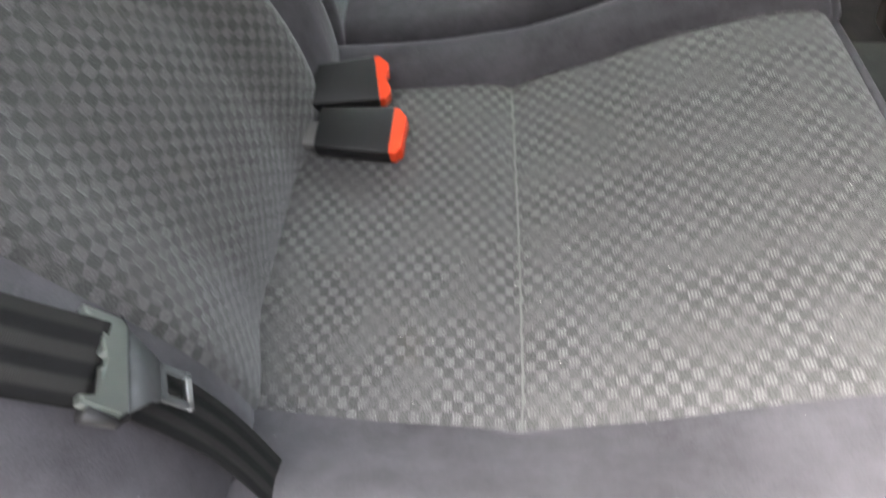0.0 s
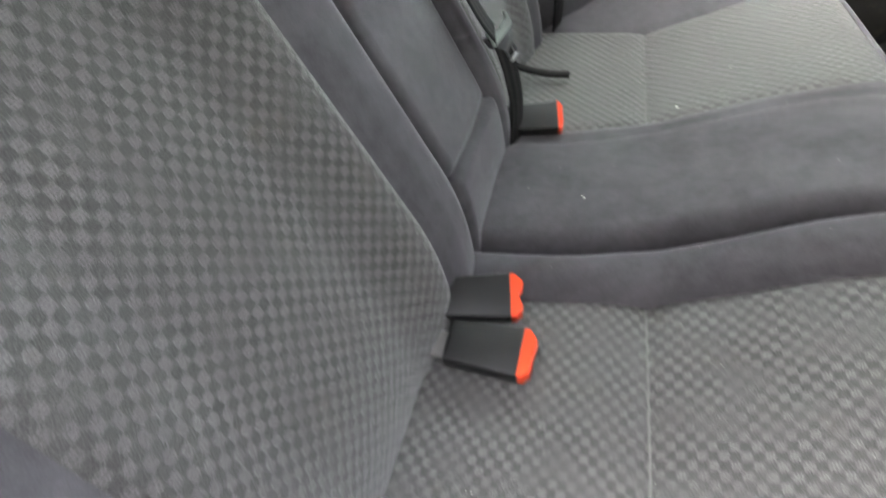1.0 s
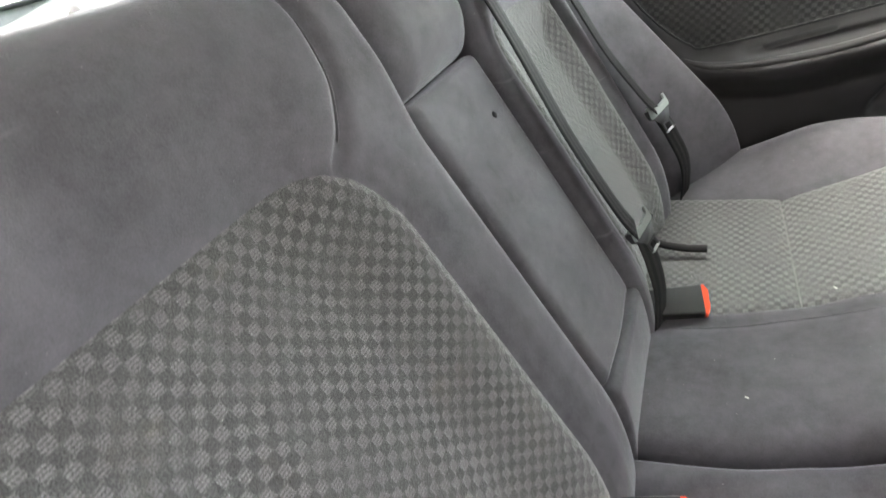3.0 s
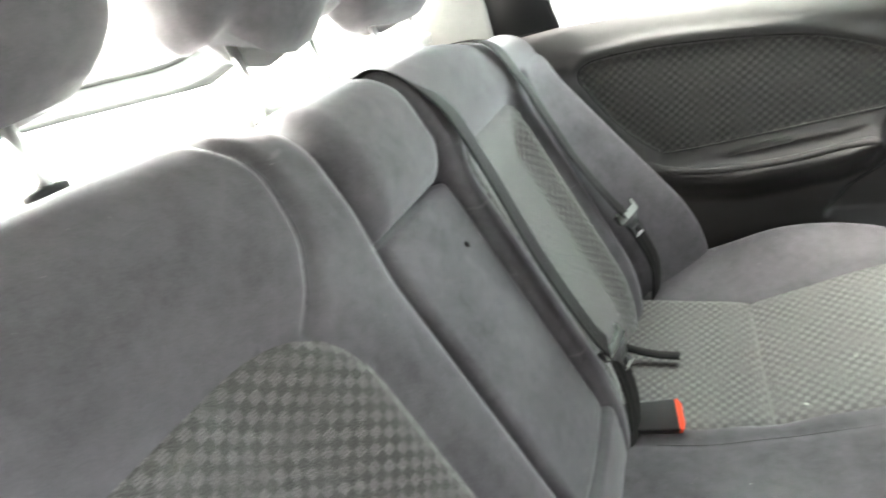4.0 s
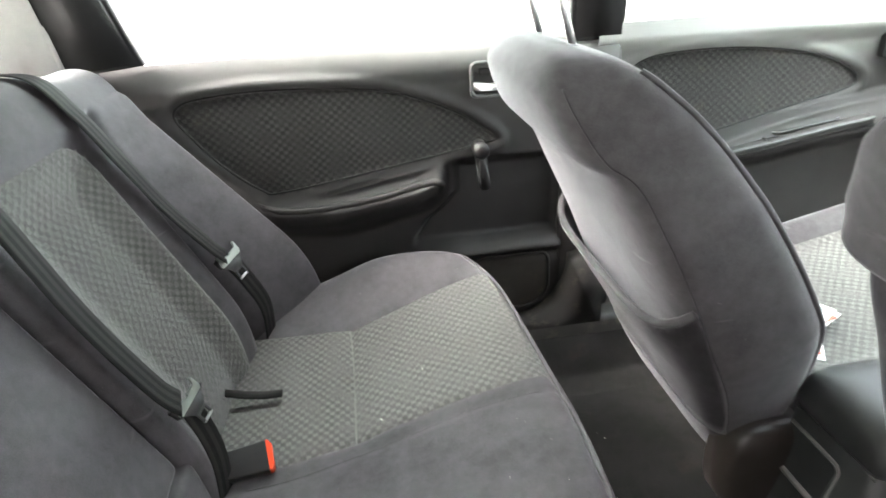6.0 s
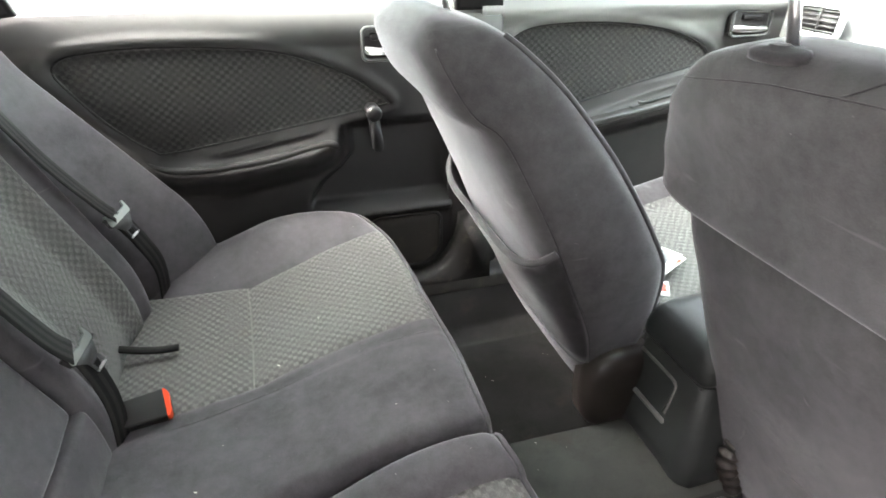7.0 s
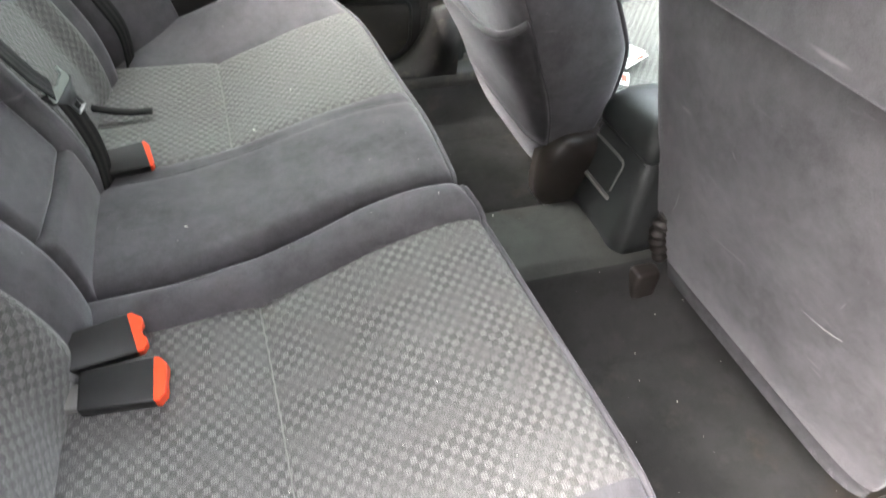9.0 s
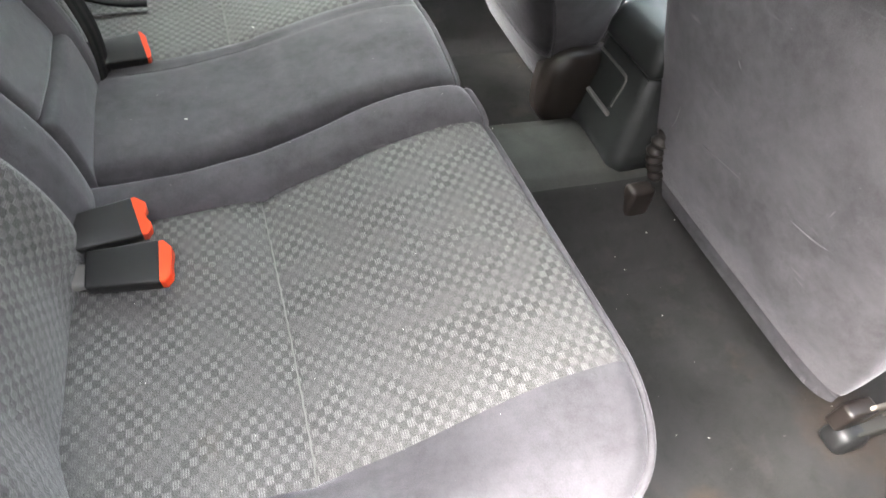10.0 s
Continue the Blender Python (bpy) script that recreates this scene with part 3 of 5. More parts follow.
def cushion(cols, z_of, y_of, names, label, upto):
    th = thing("rear_seat_cushion", ONE, label, "seat cushion", "rear seat cushions")

    def key_of(a, b):
        if b > 1.0:
            return "front"
        if a > upto[2] and upto[2] > 0:
            return "outer"
        if upto[0] < a < upto[1]:
            return "cloth"
        return "inner" if a <= upto[0] else "outer"
    made, pos = cushion_side(cols, z_of, y_of, key_of)
    part("cushion_panel", made["cloth"], CLOTH, th, "checked grey cloth seat panel")
    part("inner_bolster", made["inner"], VELOUR, th)
    part("outer_bolster", made["outer"], VELOUR, th)
    part("front_panel", made["front"], VELOUR, th)
    stitched = [pos(1.0 + k / 60, (0.140 + 0.14) / (0.432 + 0.14) * 0.54 - 0.14)[0] for k in range(61)]
    part("seam", tube([p + Vector((0.0004 * math.sin(k * 1.7), 0, 0.0004 + 0.0003 * math.sin(k * 2.9))) for k, p in enumerate(stitched)], 0.0011, 6), SEAM, th, "worn pale seam across the cloth")
    a0, a1 = max(cols[0], 0), min(cols[-1], upto[3])
    line = [pos(a0 + (a1 - a0) * k / 120, 0.80)[0] + Vector((0.0025, 0, 0.0020)) for k in range(121)]
    part("piping", tube(line, 0.0040, 8), VELOUR, th, "thin corded piping along the front edge")
    return th


NEAR_COLS = spans((-0.06, 0.0, 4), (0.3, 8), (1.0, 10), (2.0, 60), (3.0, 22), (3.06, 4))
cushion(NEAR_COLS, near_z, near_y, None, "checked cloth and blue-grey velour rear seat cushion", (1.0, 2.0, 2.0, 3.0))


def far_y(a, x):
    g = gap_y(x) + 0.004
    yi = lerp_list(x, FAR_IN)
    yo, ye = lerp_list(x, FAR_OUT), 0.668
    if a <= 0:
        return g
    if a <= 1:
        return g + (yi - g) * a
    if a <= 2:
        return yi + (yo - yi) * (a - 1)
    if a <= 3:
        return yo + (ye - yo) * (a - 2)
    return ye


FAR_SWELL = spline([(-0.14, 0.010), (0.0, 0.020), (0.066, 0.036), (0.16, 0.060), (0.22, 0.057), (0.28, 0.040), (0.38, 0.004), (0.46, -0.008)], 8)


def far_z(a, x, y):
    z = lerp_list(x, FAR_Z)
    g, yi, yo = far_y(0, x), far_y(1, x), far_y(2, x)
    if a <= 0:
        return z - 0.020 + a * 0.12 / 0.06
    if a < 1:
        z += 0.008 * math.sin(math.pi * a) - roll(y - g, 0.020)
        z -= 0.0025 * gauss(y - yi + 0.035, 0.004)
    elif a <= 2:
        z -= 0.006 * math.sin(math.pi * (a - 1))
        z -= 0.004 * gauss(x - 0.130, 0.007) + 0.006 * gauss(x - 0.130, 0.03)
    else:
        t = a - 2
        z += lerp_list(x, FAR_SWELL) * smooth(t * 1.5) - roll(0.668 - y, 0.05)
        if a > 3:
            z = z - (a - 3) / 0.06 * 0.2
    for line in (yi, yo):
        z -= 0.003 * gauss(y - line, 0.006) * (1 - smooth((x - 0.33) / 0.08))
    return z


FAR_COLS = spans((-0.06, 0.0, 4), (0.15, 8), (1.0, 24), (2.0, 50), (3.0, 22), (3.06, 4))
far_cushion = cushion(FAR_COLS, far_z, far_y, None, "wide blue-grey rear seat cushion with checked cloth panel", (1.0, 2.0, 2.0, 3.0))


stitch = []
for k in range(50):
    x = -0.02 + 0.43 * k / 49
    y = far_y(1, x) - 0.035
    stitch.append(Vector((x, y, far_z((y - far_y(0, x)) / (far_y(1, x) - far_y(0, x)), x, y) + 0.0004)))
part("stitch_line", tube(stitch, 0.0008, 6), VELOUR_FRONT, far_cushion, "dark stitched line beside the cloth")
spot = on_back(0.026, 0.330, 0.0016)
part("mark", tube([spot - RISE * 0.004, spot, spot + RISE * 0.004], lambda t: 0.0010 + 0.002 * math.sin(math.pi * t), 8), RUBBER, far_back, "small dark mark on the armrest")


# ---- rear head restraints ----
def head_restraint(at, lean, width, height, depth, spread, down, label, material, group, notch=0.0):
    """at: the middle of the pad's lower edge; down: how far the posts reach below it."""
    m = Matrix.Translation(at) @ pose(0, 0, 0, 0, lean, 0)
    th = thing("head_restraint", m, label, "head restraint", group)
    rings = []
    n = 36
    for k in range(15):
        t = k / 14
        e = math.sin(math.pi * min(1, max(0, (t * 0.94 + 0.03)))) ** 0.42
        w, dd = width / 2 * (0.86 + 0.14 * math.sin(math.pi * min(1, t * 0.9 + 0.1))) * (0.66 + 0.34 * e), depth / 2 * e
        ring = []
        for j in range(n):
            a = 2 * math.pi * j / n
            c, s = math.cos(a), math.sin(a)
            px = math.copysign(abs(c) ** 0.6, c) * dd + 0.012 * math.sin(math.pi * t)
            py = math.copysign(abs(s) ** 0.5, s) * w
            ring.append((px, py, t * height + ((0.012 * (py / w) ** 2 + notch * gauss(abs(py) - 0.088, 0.034)) * max(0.0, 1 - t / 0.35))))
        rings.append(ring)
    part("pad", loft(rings), material, th)
    for sgn in (-1, 1):
        part("post", tube([(0, sgn * spread, -down), (0, sgn * spread, 0.03)], 0.0048, 12), CHROME, th, "chrome post")
    return th


def post_guide(at, lean=0.0, size=(0.022, 0.030, 0.006), material=None, shade="black"):
    th = thing("head_restraint_guide", Matrix.Translation(at) @ pose(0, 0, 0, 0, lean, 0), f"{shade} plastic guide on the seat back's top", "plastic guide", "head restraint guides")
    rings = [[(size[0] / 2 * k * math.copysign(abs(math.cos(a)) ** 0.8, math.cos(a)), size[1] / 2 * k * math.copysign(abs(math.sin(a)) ** 0.8, math.sin(a)), h * size[2])
              for a in (2 * math.pi * q / 28 for q in range(28))] for k, h in ((1.0, -0.6), (1.0, 0.2), (0.97, 0.5), (0.80, 0.85), (0.42, 1.0), (0.36, 1.25), (0.30, 1.3))]
    part("collar", loft(rings), material or BLACK, th)
    return th


head_restraint((-0.385, -0.350, 0.900), -14, 0.37, 0.18, 0.12, 0.076, 0.06, "dark grey velour head restraint on chrome posts", VELOUR, "rear head restraints")
head_restraint((-0.385, 0.046, 0.888), -14, 0.30, 0.17, 0.11, 0.069, 0.06, "grey velour centre head restraint on chrome posts", VELOUR, "rear head restraints", 0.030)
head_restraint((-0.376, 0.335, 0.880), -14, 0.30, 0.17, 0.11, 0.068, 0.06, "dark grey velour head restraint on chrome posts", VELOUR, "rear head restraints")
for x, y, z in ((-0.379, -0.426, 0.856), (-0.379, -0.274, 0.860), (-0.376, -0.023, 0.838), (-0.376, 0.115, 0.834), (-0.372, 0.267, 0.828), (-0.372, 0.403, 0.812)):
    post_guide((x, y, z), 0, (0.022, 0.034, 0.005), BLACK)


# ---- belt buckles ----
def buckle(m, label, length=0.078, width=0.045, thick=0.022, lip=0.0125, notch=0.05):
    """A black buckle that points along x from its stalk, its press button at the far end."""
    th = thing("belt_buckle", m, label, "belt buckle", "belt buckles")
    body = rbox(length, width, thick, 0.0032, (length / 2, 0, 0))
    for v in body.verts:
        v.co.y *= 0.86 + 0.14 * v.co.x / length
        v.co.z *= 0.86 + 0.14 * v.co.x / length
    part("housing", body, BLACK, th)
    w = width / 2
    outline = [(length - 0.004, -w * 0.95), (length + lip * 0.35, -w * 0.97), (length + lip * 0.85, -w * 0.70), (length + lip * 0.92, -w * 0.45), (length + lip * (0.92 - notch), -w * 0.05),
               (length + lip * 0.98, w * 0.35), (length + lip, w * 0.60), (length + lip * 0.30, w * 0.97), (length - 0.004, w * 0.95)]
    part("press_button", extruded(outline, thick * 0.86, 0.0012, pose(0, 0, -thick * 0.40)), ORANGE, th, "orange press button", False)
    part("slot", rbox(0.004, width * 0.7, 0.005, 0.001, (length + lip * 0.68, 0, -thick * 0.32)), BLACK, th)
    part("stalk", rbox(0.05, width * 0.62, 0.011, 0.004, (-0.016, -0.002, -0.004), taper=(1, 0.8)), LIP, th, "grey stalk sleeve")
    return th


def axes(at, along, up):
    x = Vector(along).normalized()
    z = Vector(up)
    z = (z - x * z.dot(x)).normalized()
    y = z.cross(x)
    m = Matrix((x, y, z)).transposed().to_4x4()
    m.translation = at
    return m


buckle(axes((-0.060, -0.252, 0.285), (1.0, -0.05, -0.01), (0.05, -0.25, 1)), "black belt buckle with orange button on the cushion", 0.078, 0.054, 0.022)
buckle(axes((-0.079, -0.211, 0.303), (1.0, 0.20, -0.02), (0.05, -0.42, 1)), "black belt buckle with orange button, lying tilted", 0.078, 0.050, 0.022, 0.0125, 0.4)
buckle(axes((-0.069, 0.143, 0.309), (1.0, 0.20, 0.0), (-0.05, -0.55, 1)), "black belt buckle with orange button beside the middle seat", 0.078, 0.046, 0.024, 0.007)


# ---- belts ----
def belt(path, sides, width, label, tongue_at, tongue_along, tongue_up, lower, lower_side, size=1.0):
    th = thing("seat_belt", ONE, label, "seat belt", "rear seat belts")
    part("webbing", ribbon(spline(path, 10), sides, width), WEB, th)
    m = axes(tongue_at, tongue_along, tongue_up) @ Matrix.Scale(size, 4)
    # a plated bracket that the webbing runs into, a black rim, a neck and the latch plate with its window
    bracket = [(-0.016, -0.0245), (-0.016, -0.029), (0.005, -0.030), (0.009, -0.026), (0.009, 0.026), (0.005, 0.030), (-0.016, 0.029), (-0.016, 0.0245),
               (-0.006, 0.023), (-0.005, 0.004), (-0.002, 0.003), (-0.002, -0.002), (-0.005, -0.004), (-0.006, -0.023)]
    tongue = part("tongue", extruded(bracket, 0.005, 0.0012, m @ pose(0, 0, 0.001)), GREY_METAL, th, "grey-green plated tongue bracket", False)
    part("rim", tube([m @ Vector(p) for p in ((-0.012, -0.031, 0.001), (0.005, -0.0315, 0.001), (0.0105, -0.027, 0.001), (0.0105, 0.027, 0.001), (0.005, 0.0315, 0.001))], lambda t: 0.0024 + 0.0022 * abs(2 * t - 1) ** 3, 8), BLACK, tongue)
    part("neck", extruded([(0.010, -0.026), (0.026, -0.013), (0.030, -0.012), (0.030, 0.012), (0.026, 0.013), (0.010, 0.026)], 0.004, 0.001, m @ pose(0, 0, 0.001)), DARK_PLATE, tongue, "dark grey neck")
    for a0, a1, b0, b1_, mat in ((0.030, 0.034, -0.012, 0.012, DARK_PLATE), (0.047, 0.0515, -0.012, 0.012, CHROME), (0.030, 0.0515, -0.012, -0.0075, DARK_PLATE), (0.030, 0.0515, 0.0075, 0.012, DARK_PLATE)):
        part("latch_plate", rbox(a1 - a0, b1_ - b0, 0.003, 0.0008, ((a0 + a1) / 2, (b0 + b1_) / 2, 0.003), m=m), mat, tongue)
    part("lower_webbing", ribbon(spline(lower, 10), lower_side, width * size ** 2), WEB, th)
    return th


def bp(y, s, off):
    return tuple(on_back(y, s, off))


TURNED = tuple(Vector((0, 1, 0)) + OUT * 0.4)
belt([bp(-0.595, 0.60, 0.016), bp(-0.595, 0.50, 0.024), bp(-0.594, 0.40, 0.016), bp(-0.592, 0.25, 0.010), bp(-0.586, 0.15, 0.015), bp(-0.578, 0.084, 0.026)], (0, 1, 0.15), 0.044,
     "black rear seat belt with plated tongue, hanging beside the door", tuple(Vector(bp(-0.572, 0.080, 0.010)) + Vector((0.0157, -0.0061, 0.0097))), (0.425, 0.063, -0.903), (0.808, 0.423, 0.410),
     [bp(-0.578, 0.075, 0.022), bp(-0.578, 0.035, 0.020), bp(-0.583, -0.01, 0.026), bp(-0.595, -0.05, 0.040), bp(-0.612, -0.09, 0.060), bp(-0.634, -0.12, 0.075)], (-0.25, 0.85, -0.42))
belt([bp(0.085, 0.62, 0.004), bp(0.108, 0.54, 0.017), bp(0.126, 0.48, 0.025), bp(0.131, 0.40, 0.028), bp(0.116, 0.25, 0.026), bp(0.115, 0.13, 0.028), bp(0.125, 0.085, 0.030)], (0, 1, -0.25), 0.046,
     "black middle seat belt lying down the seat back", bp(0.136, 0.082, 0.032), RISE * -1 + Vector((0, 0.15, 0)), OUT + Vector((0, -0.5, 0)),
     [bp(0.132, 0.080, 0.032), bp(0.130, 0.03, 0.026), bp(0.124, -0.02, 0.022), bp(0.118, -0.08, 0.014)], TURNED, 0.84)
belt([bp(0.395, 0.66, 0.020), bp(0.402, 0.58, 0.028), bp(0.412, 0.52, 0.030), bp(0.430, 0.45, 0.030), bp(0.452, 0.35, 0.026), bp(0.470, 0.25, 0.024), bp(0.490, 0.15, 0.032), bp(0.500, 0.112, 0.038)], (0, 1, -0.1), 0.046,
     "black rear seat belt with plated tongue against the far seat back", bp(0.501, 0.110, 0.040), RISE * -1 + Vector((0, 0.02, 0)), OUT + Vector((0, -0.6, 0)),
     [bp(0.501, 0.110, 0.038), bp(0.510, 0.05, 0.038), bp(0.516, -0.02, 0.040), bp(0.524, -0.10, 0.030)], TURNED, 0.92)
for y, w in ((0.095, 0.07), (0.403, 0.06), (-0.585, 0.06)):
    th = thing("belt_guide", ONE, "black plastic belt guide on the seat back's top edge", "belt guide", "belt guides")
    part("bezel", rbox(0.030, w, 0.010, 0.004, (0, 0, 0), m=Matrix.Translation(on_back(y, 0.585, 0.008)) @ pose(0, 0, 0, 0, -30, 0)), BLACK, th)

strap = thing("loose_strap", ONE, "short black strap lying on the seat cushion", "strap")
part("webbing", ribbon([(-0.085, 0.318, 0.312), (-0.05, 0.316, 0.303), (-0.02, 0.314, 0.299), (0.010, 0.312, 0.300)], (0, 1, 0.2), 0.014, 0.004), WEB, strap)


# ---- the cabin: floor, tunnel, sills ----
def floor_z(y):
    return lerp_list(y, [(-0.78, 0.0), (-0.30, 0.0), (-0.22, 0.012), (-0.15, 0.075), (-0.11, 0.135), (-0.085, 0.153), (-0.03, 0.160), (0.05, 0.160), (0.075, 0.152),
                         (0.092, 0.115), (0.11, 0.03), (0.13, 0.004), (0.16, 0.0), (0.54, 0.0), (0.58, 0.03), (0.61, 0.11), (0.625, 0.135), (0.66, 0.14)])


def floor_pos(x, y):
    z = floor_z(y) + 0.004 * noise.noise(Vector((x * 6, y * 6, 0)))
    return Vector((x, y, z)), (x, y)


made = patch(spans((0.25, 1.75, 80)), spans((-0.80, -0.3, 18), (0.16, 70), (0.53, 20), (0.66, 22)), floor_pos, lambda x, y: "t" if -0.10 < y < 0.085 else "f")
floor = part("floor", made["f"], CARPET)
tagged(floor, "dark worn carpet in the car's footwells", "floor", kind="structure")
tunnel = part("tunnel", made["t"], CARPET_TUNNEL)
tagged(tunnel, "grey-green carpet over the centre tunnel", "floor", kind="structure")
bm = rbox(2.3, 1.62, 0.02, 0.004, (0.6, -0.03, -0.03))
tagged(part("floor_pan", bm, BLACK), "black floor pan under the carpet", "floor", kind="structure")


def sill(sign):
    out = 0.0 if sign > 0 else 0.17
    ob = part("door_sill", loft([[(x, sign * (y + out), z - (0 if sign > 0 else 0.11)) for y, z in ((0.615, 0.10), (0.615, 0.145), (0.63, 0.158), (0.70, 0.160), (0.74, 0.15), (0.74, 0.02), (0.62, 0.02))]
                                 for x in (-0.2, 0.2, 0.52, 0.60, 0.66, 1.6)]), SILL)
    return tagged(ob, "scuffed dark plastic door sill", "door sill", kind="structure")


sill(1)
sill(-1)

foot_line = [(0.500, 0.13), (0.500, 0.161)] + [(0.515 + 0.115 * math.sin(a), 0.163 + 0.15 * (1 - math.cos(a))) for a in (math.pi / 2 * k / 12 for k in range(13))] + [(0.70, 0.33), (0.70, 0.13)]
fm2 = Matrix(((1, 0, 0, 0), (0, 0, 1, 0.618), (0, 1, 0, 0), (0, 0, 0, 1)))
tagged(part("pillar_foot", extruded(foot_line, 0.06, 0.004, fm2), DUSTY), "dusty curved trim where sill meets pillar", "pillar trim", kind="structure")

# ---- far rear door ----
INSERT = spline([(-0.168, 0.694), (-0.150, 0.717), (-0.104, 0.727), (0.0, 0.733), (0.156, 0.724), (0.276, 0.703), (0.390, 0.655), (0.452, 0.612), (0.470, 0.594), (0.455, 0.585), (0.276, 0.556),
                 (0.020, 0.519), (-0.030, 0.528), (-0.095, 0.585), (-0.148, 0.655)], 12, True)
INSERT = resample(INSERT, 0.002)
INSERT_C = INSERT[::4]
SHOULDER = resample(spline([(-0.20, 0.70), (-0.185, 0.64), (-0.135, 0.555), (-0.075, 0.49), (-0.01, 0.464), (0.126, 0.462), (0.27, 0.486), (0.345, 0.520)], 12), 0.004)


def door_y(x, z):
    """How far in the door's face stands: the sill rolls in at the top, the armrest swells out, the bin is hollow."""
    y = 0.702
    y -= 0.014 * smooth((z - 0.712) / 0.035)
    y += 0.014 * (max(0.0, z - 0.748) / 0.047) ** 2
    d = nearest(x, z, INSERT)
    ins = inside(x, z, INSERT_C)
    sd = d if ins else -d
    y += 0.007 * smooth(sd / 0.012 + 0.5) - 0.007 * gauss(sd + 0.014, 0.012)
    # armrest
    crest = lerp_list(x, [(-0.12, 0.54), (-0.06, 0.50), (-0.01, 0.486), (0.126, 0.479), (0.296, 0.504), (0.36, 0.530), (0.40, 0.54)])
    run = smooth((x + 0.10) / 0.12) * (1 - smooth((x - 0.335) / 0.035))
    if z > crest:
        sw = 1 - smooth((z - crest) / 0.030) * 0.72
        sw *= 1 - smooth((z - crest - 0.035) / 0.022)
    else:
        sw = 1 - smooth((crest - z) / 0.075) ** 1.2
    y -= 0.056 * run * sw * smooth((-sd + 0.001) / 0.022)
    # sweep that carries the armrest's line up behind the insert
    y -= 0.014 * gauss(nearest(x, z, SHOULDER), 0.014) * (1 - run)
    # bin: a hollow with a lip
    start = lerp_list(z, [(0.34, 0.265), (0.38, 0.275), (0.42, 0.305), (0.45, 0.345), (0.48, 0.372), (0.56, 0.375)])
    hollow = smooth((x - start) / 0.022) * (1 - smooth((x - 0.60) / 0.02)) * smooth((z - 0.352) / 0.02) * (1 - smooth((z - 0.53) / 0.03))
    y += 0.020 * hollow
    lip = smooth((x - 0.275) / 0.03) * (1 - smooth((x - 0.61) / 0.02))
    y -= 0.030 * lip * gauss(z - 0.338, 0.016)
    y -= 0.022 * (1 - smooth((z - 0.29) / 0.06)) * smooth((x - 0.25) / 0.06)
    y -= 0.012 * (1 - smooth((z - 0.40) / 0.08)) * (1 - smooth((x - 0.2) / 0.1))
    return y


SPEAK = round_rect(0.402, 0.588, 0.178, 0.318, (0.02, 0.060, 0.022, 0.045), 0.003)


def door_pos(x, z):
    return Vector((x, door_y(x, min(z, 0.795)), z)), (x, z)


def door_key(x, z):
    if inside(x, z, INSERT_C):
        return "cloth"
    if z > 0.752 and not inside(x, z, INSERT_C):
        return "upper"
    if inside(x, z, SPEAK):
        return "speaker"
    return "panel"


rear_door = thing("car_door", ONE, "closed dark grey rear car door with checked cloth insert", "car door", "car doors", "")
made = patch(spans((-0.40, -0.2, 20), (0.52, 200), (0.70, 30)), spans((0.14, 0.44, 60), (0.76, 92), (0.782, 6), (0.795, 3)), door_pos, door_key, [INSERT, SPEAK], 0.0024)
part("insert", made["cloth"], DOOR_CLOTH, rear_door, "dark checked cloth insert")
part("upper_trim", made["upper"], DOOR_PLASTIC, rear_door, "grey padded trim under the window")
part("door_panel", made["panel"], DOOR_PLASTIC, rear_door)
grille = part("speaker_grille", made["speaker"], SPEAKER, rear_door, "dusty speaker grille")
rim = [Vector((x, door_y(x, z) - 0.001, z)) for x, z in SPEAK[::3]]
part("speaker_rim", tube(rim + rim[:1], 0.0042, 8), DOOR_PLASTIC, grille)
bead = [Vector((x, door_y(x, z) - 0.0005, z)) for x, z in INSERT[::3]]
part("insert_bead", tube(bead + bead[:1], 0.0026, 6), BLACK, rear_door, "thin black bead round the cloth insert")
def on_door(x, z, out):
    return (x, door_y(x, z) - out, z)


slot = [[on_door(0.100 + 0.118 * k / 24, 0.512 + 0.020 * k / 24 + d * min(1.0, 12 * k / 24 + 0.3, 12 * (1 - k / 24) + 0.3), 0.0012) for k in range(25)] for d in (-0.0055, 0.0, 0.0055)]
bm = loft(slot, closed=False, caps=False)
bmesh.ops.solidify(bm, geom=list(bm.faces), thickness=0.001)
part("pull_slot", bm, RUBBER, rear_door, "recessed black pull slot")
crest = spline([(-0.055, 0.512), (-0.01, 0.497), (0.06, 0.490), (0.126, 0.490), (0.21, 0.500), (0.296, 0.516), (0.332, 0.524), (0.345, 0.515), (0.347, 0.500)], 8)
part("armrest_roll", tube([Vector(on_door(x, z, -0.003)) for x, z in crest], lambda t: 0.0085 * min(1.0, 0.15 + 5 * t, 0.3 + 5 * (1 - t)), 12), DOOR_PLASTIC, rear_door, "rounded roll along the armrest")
part("door_shell", rbox(1.10, 0.05, 0.64, 0.006, (0.15, 0.775, 0.46)), BODY, rear_door)


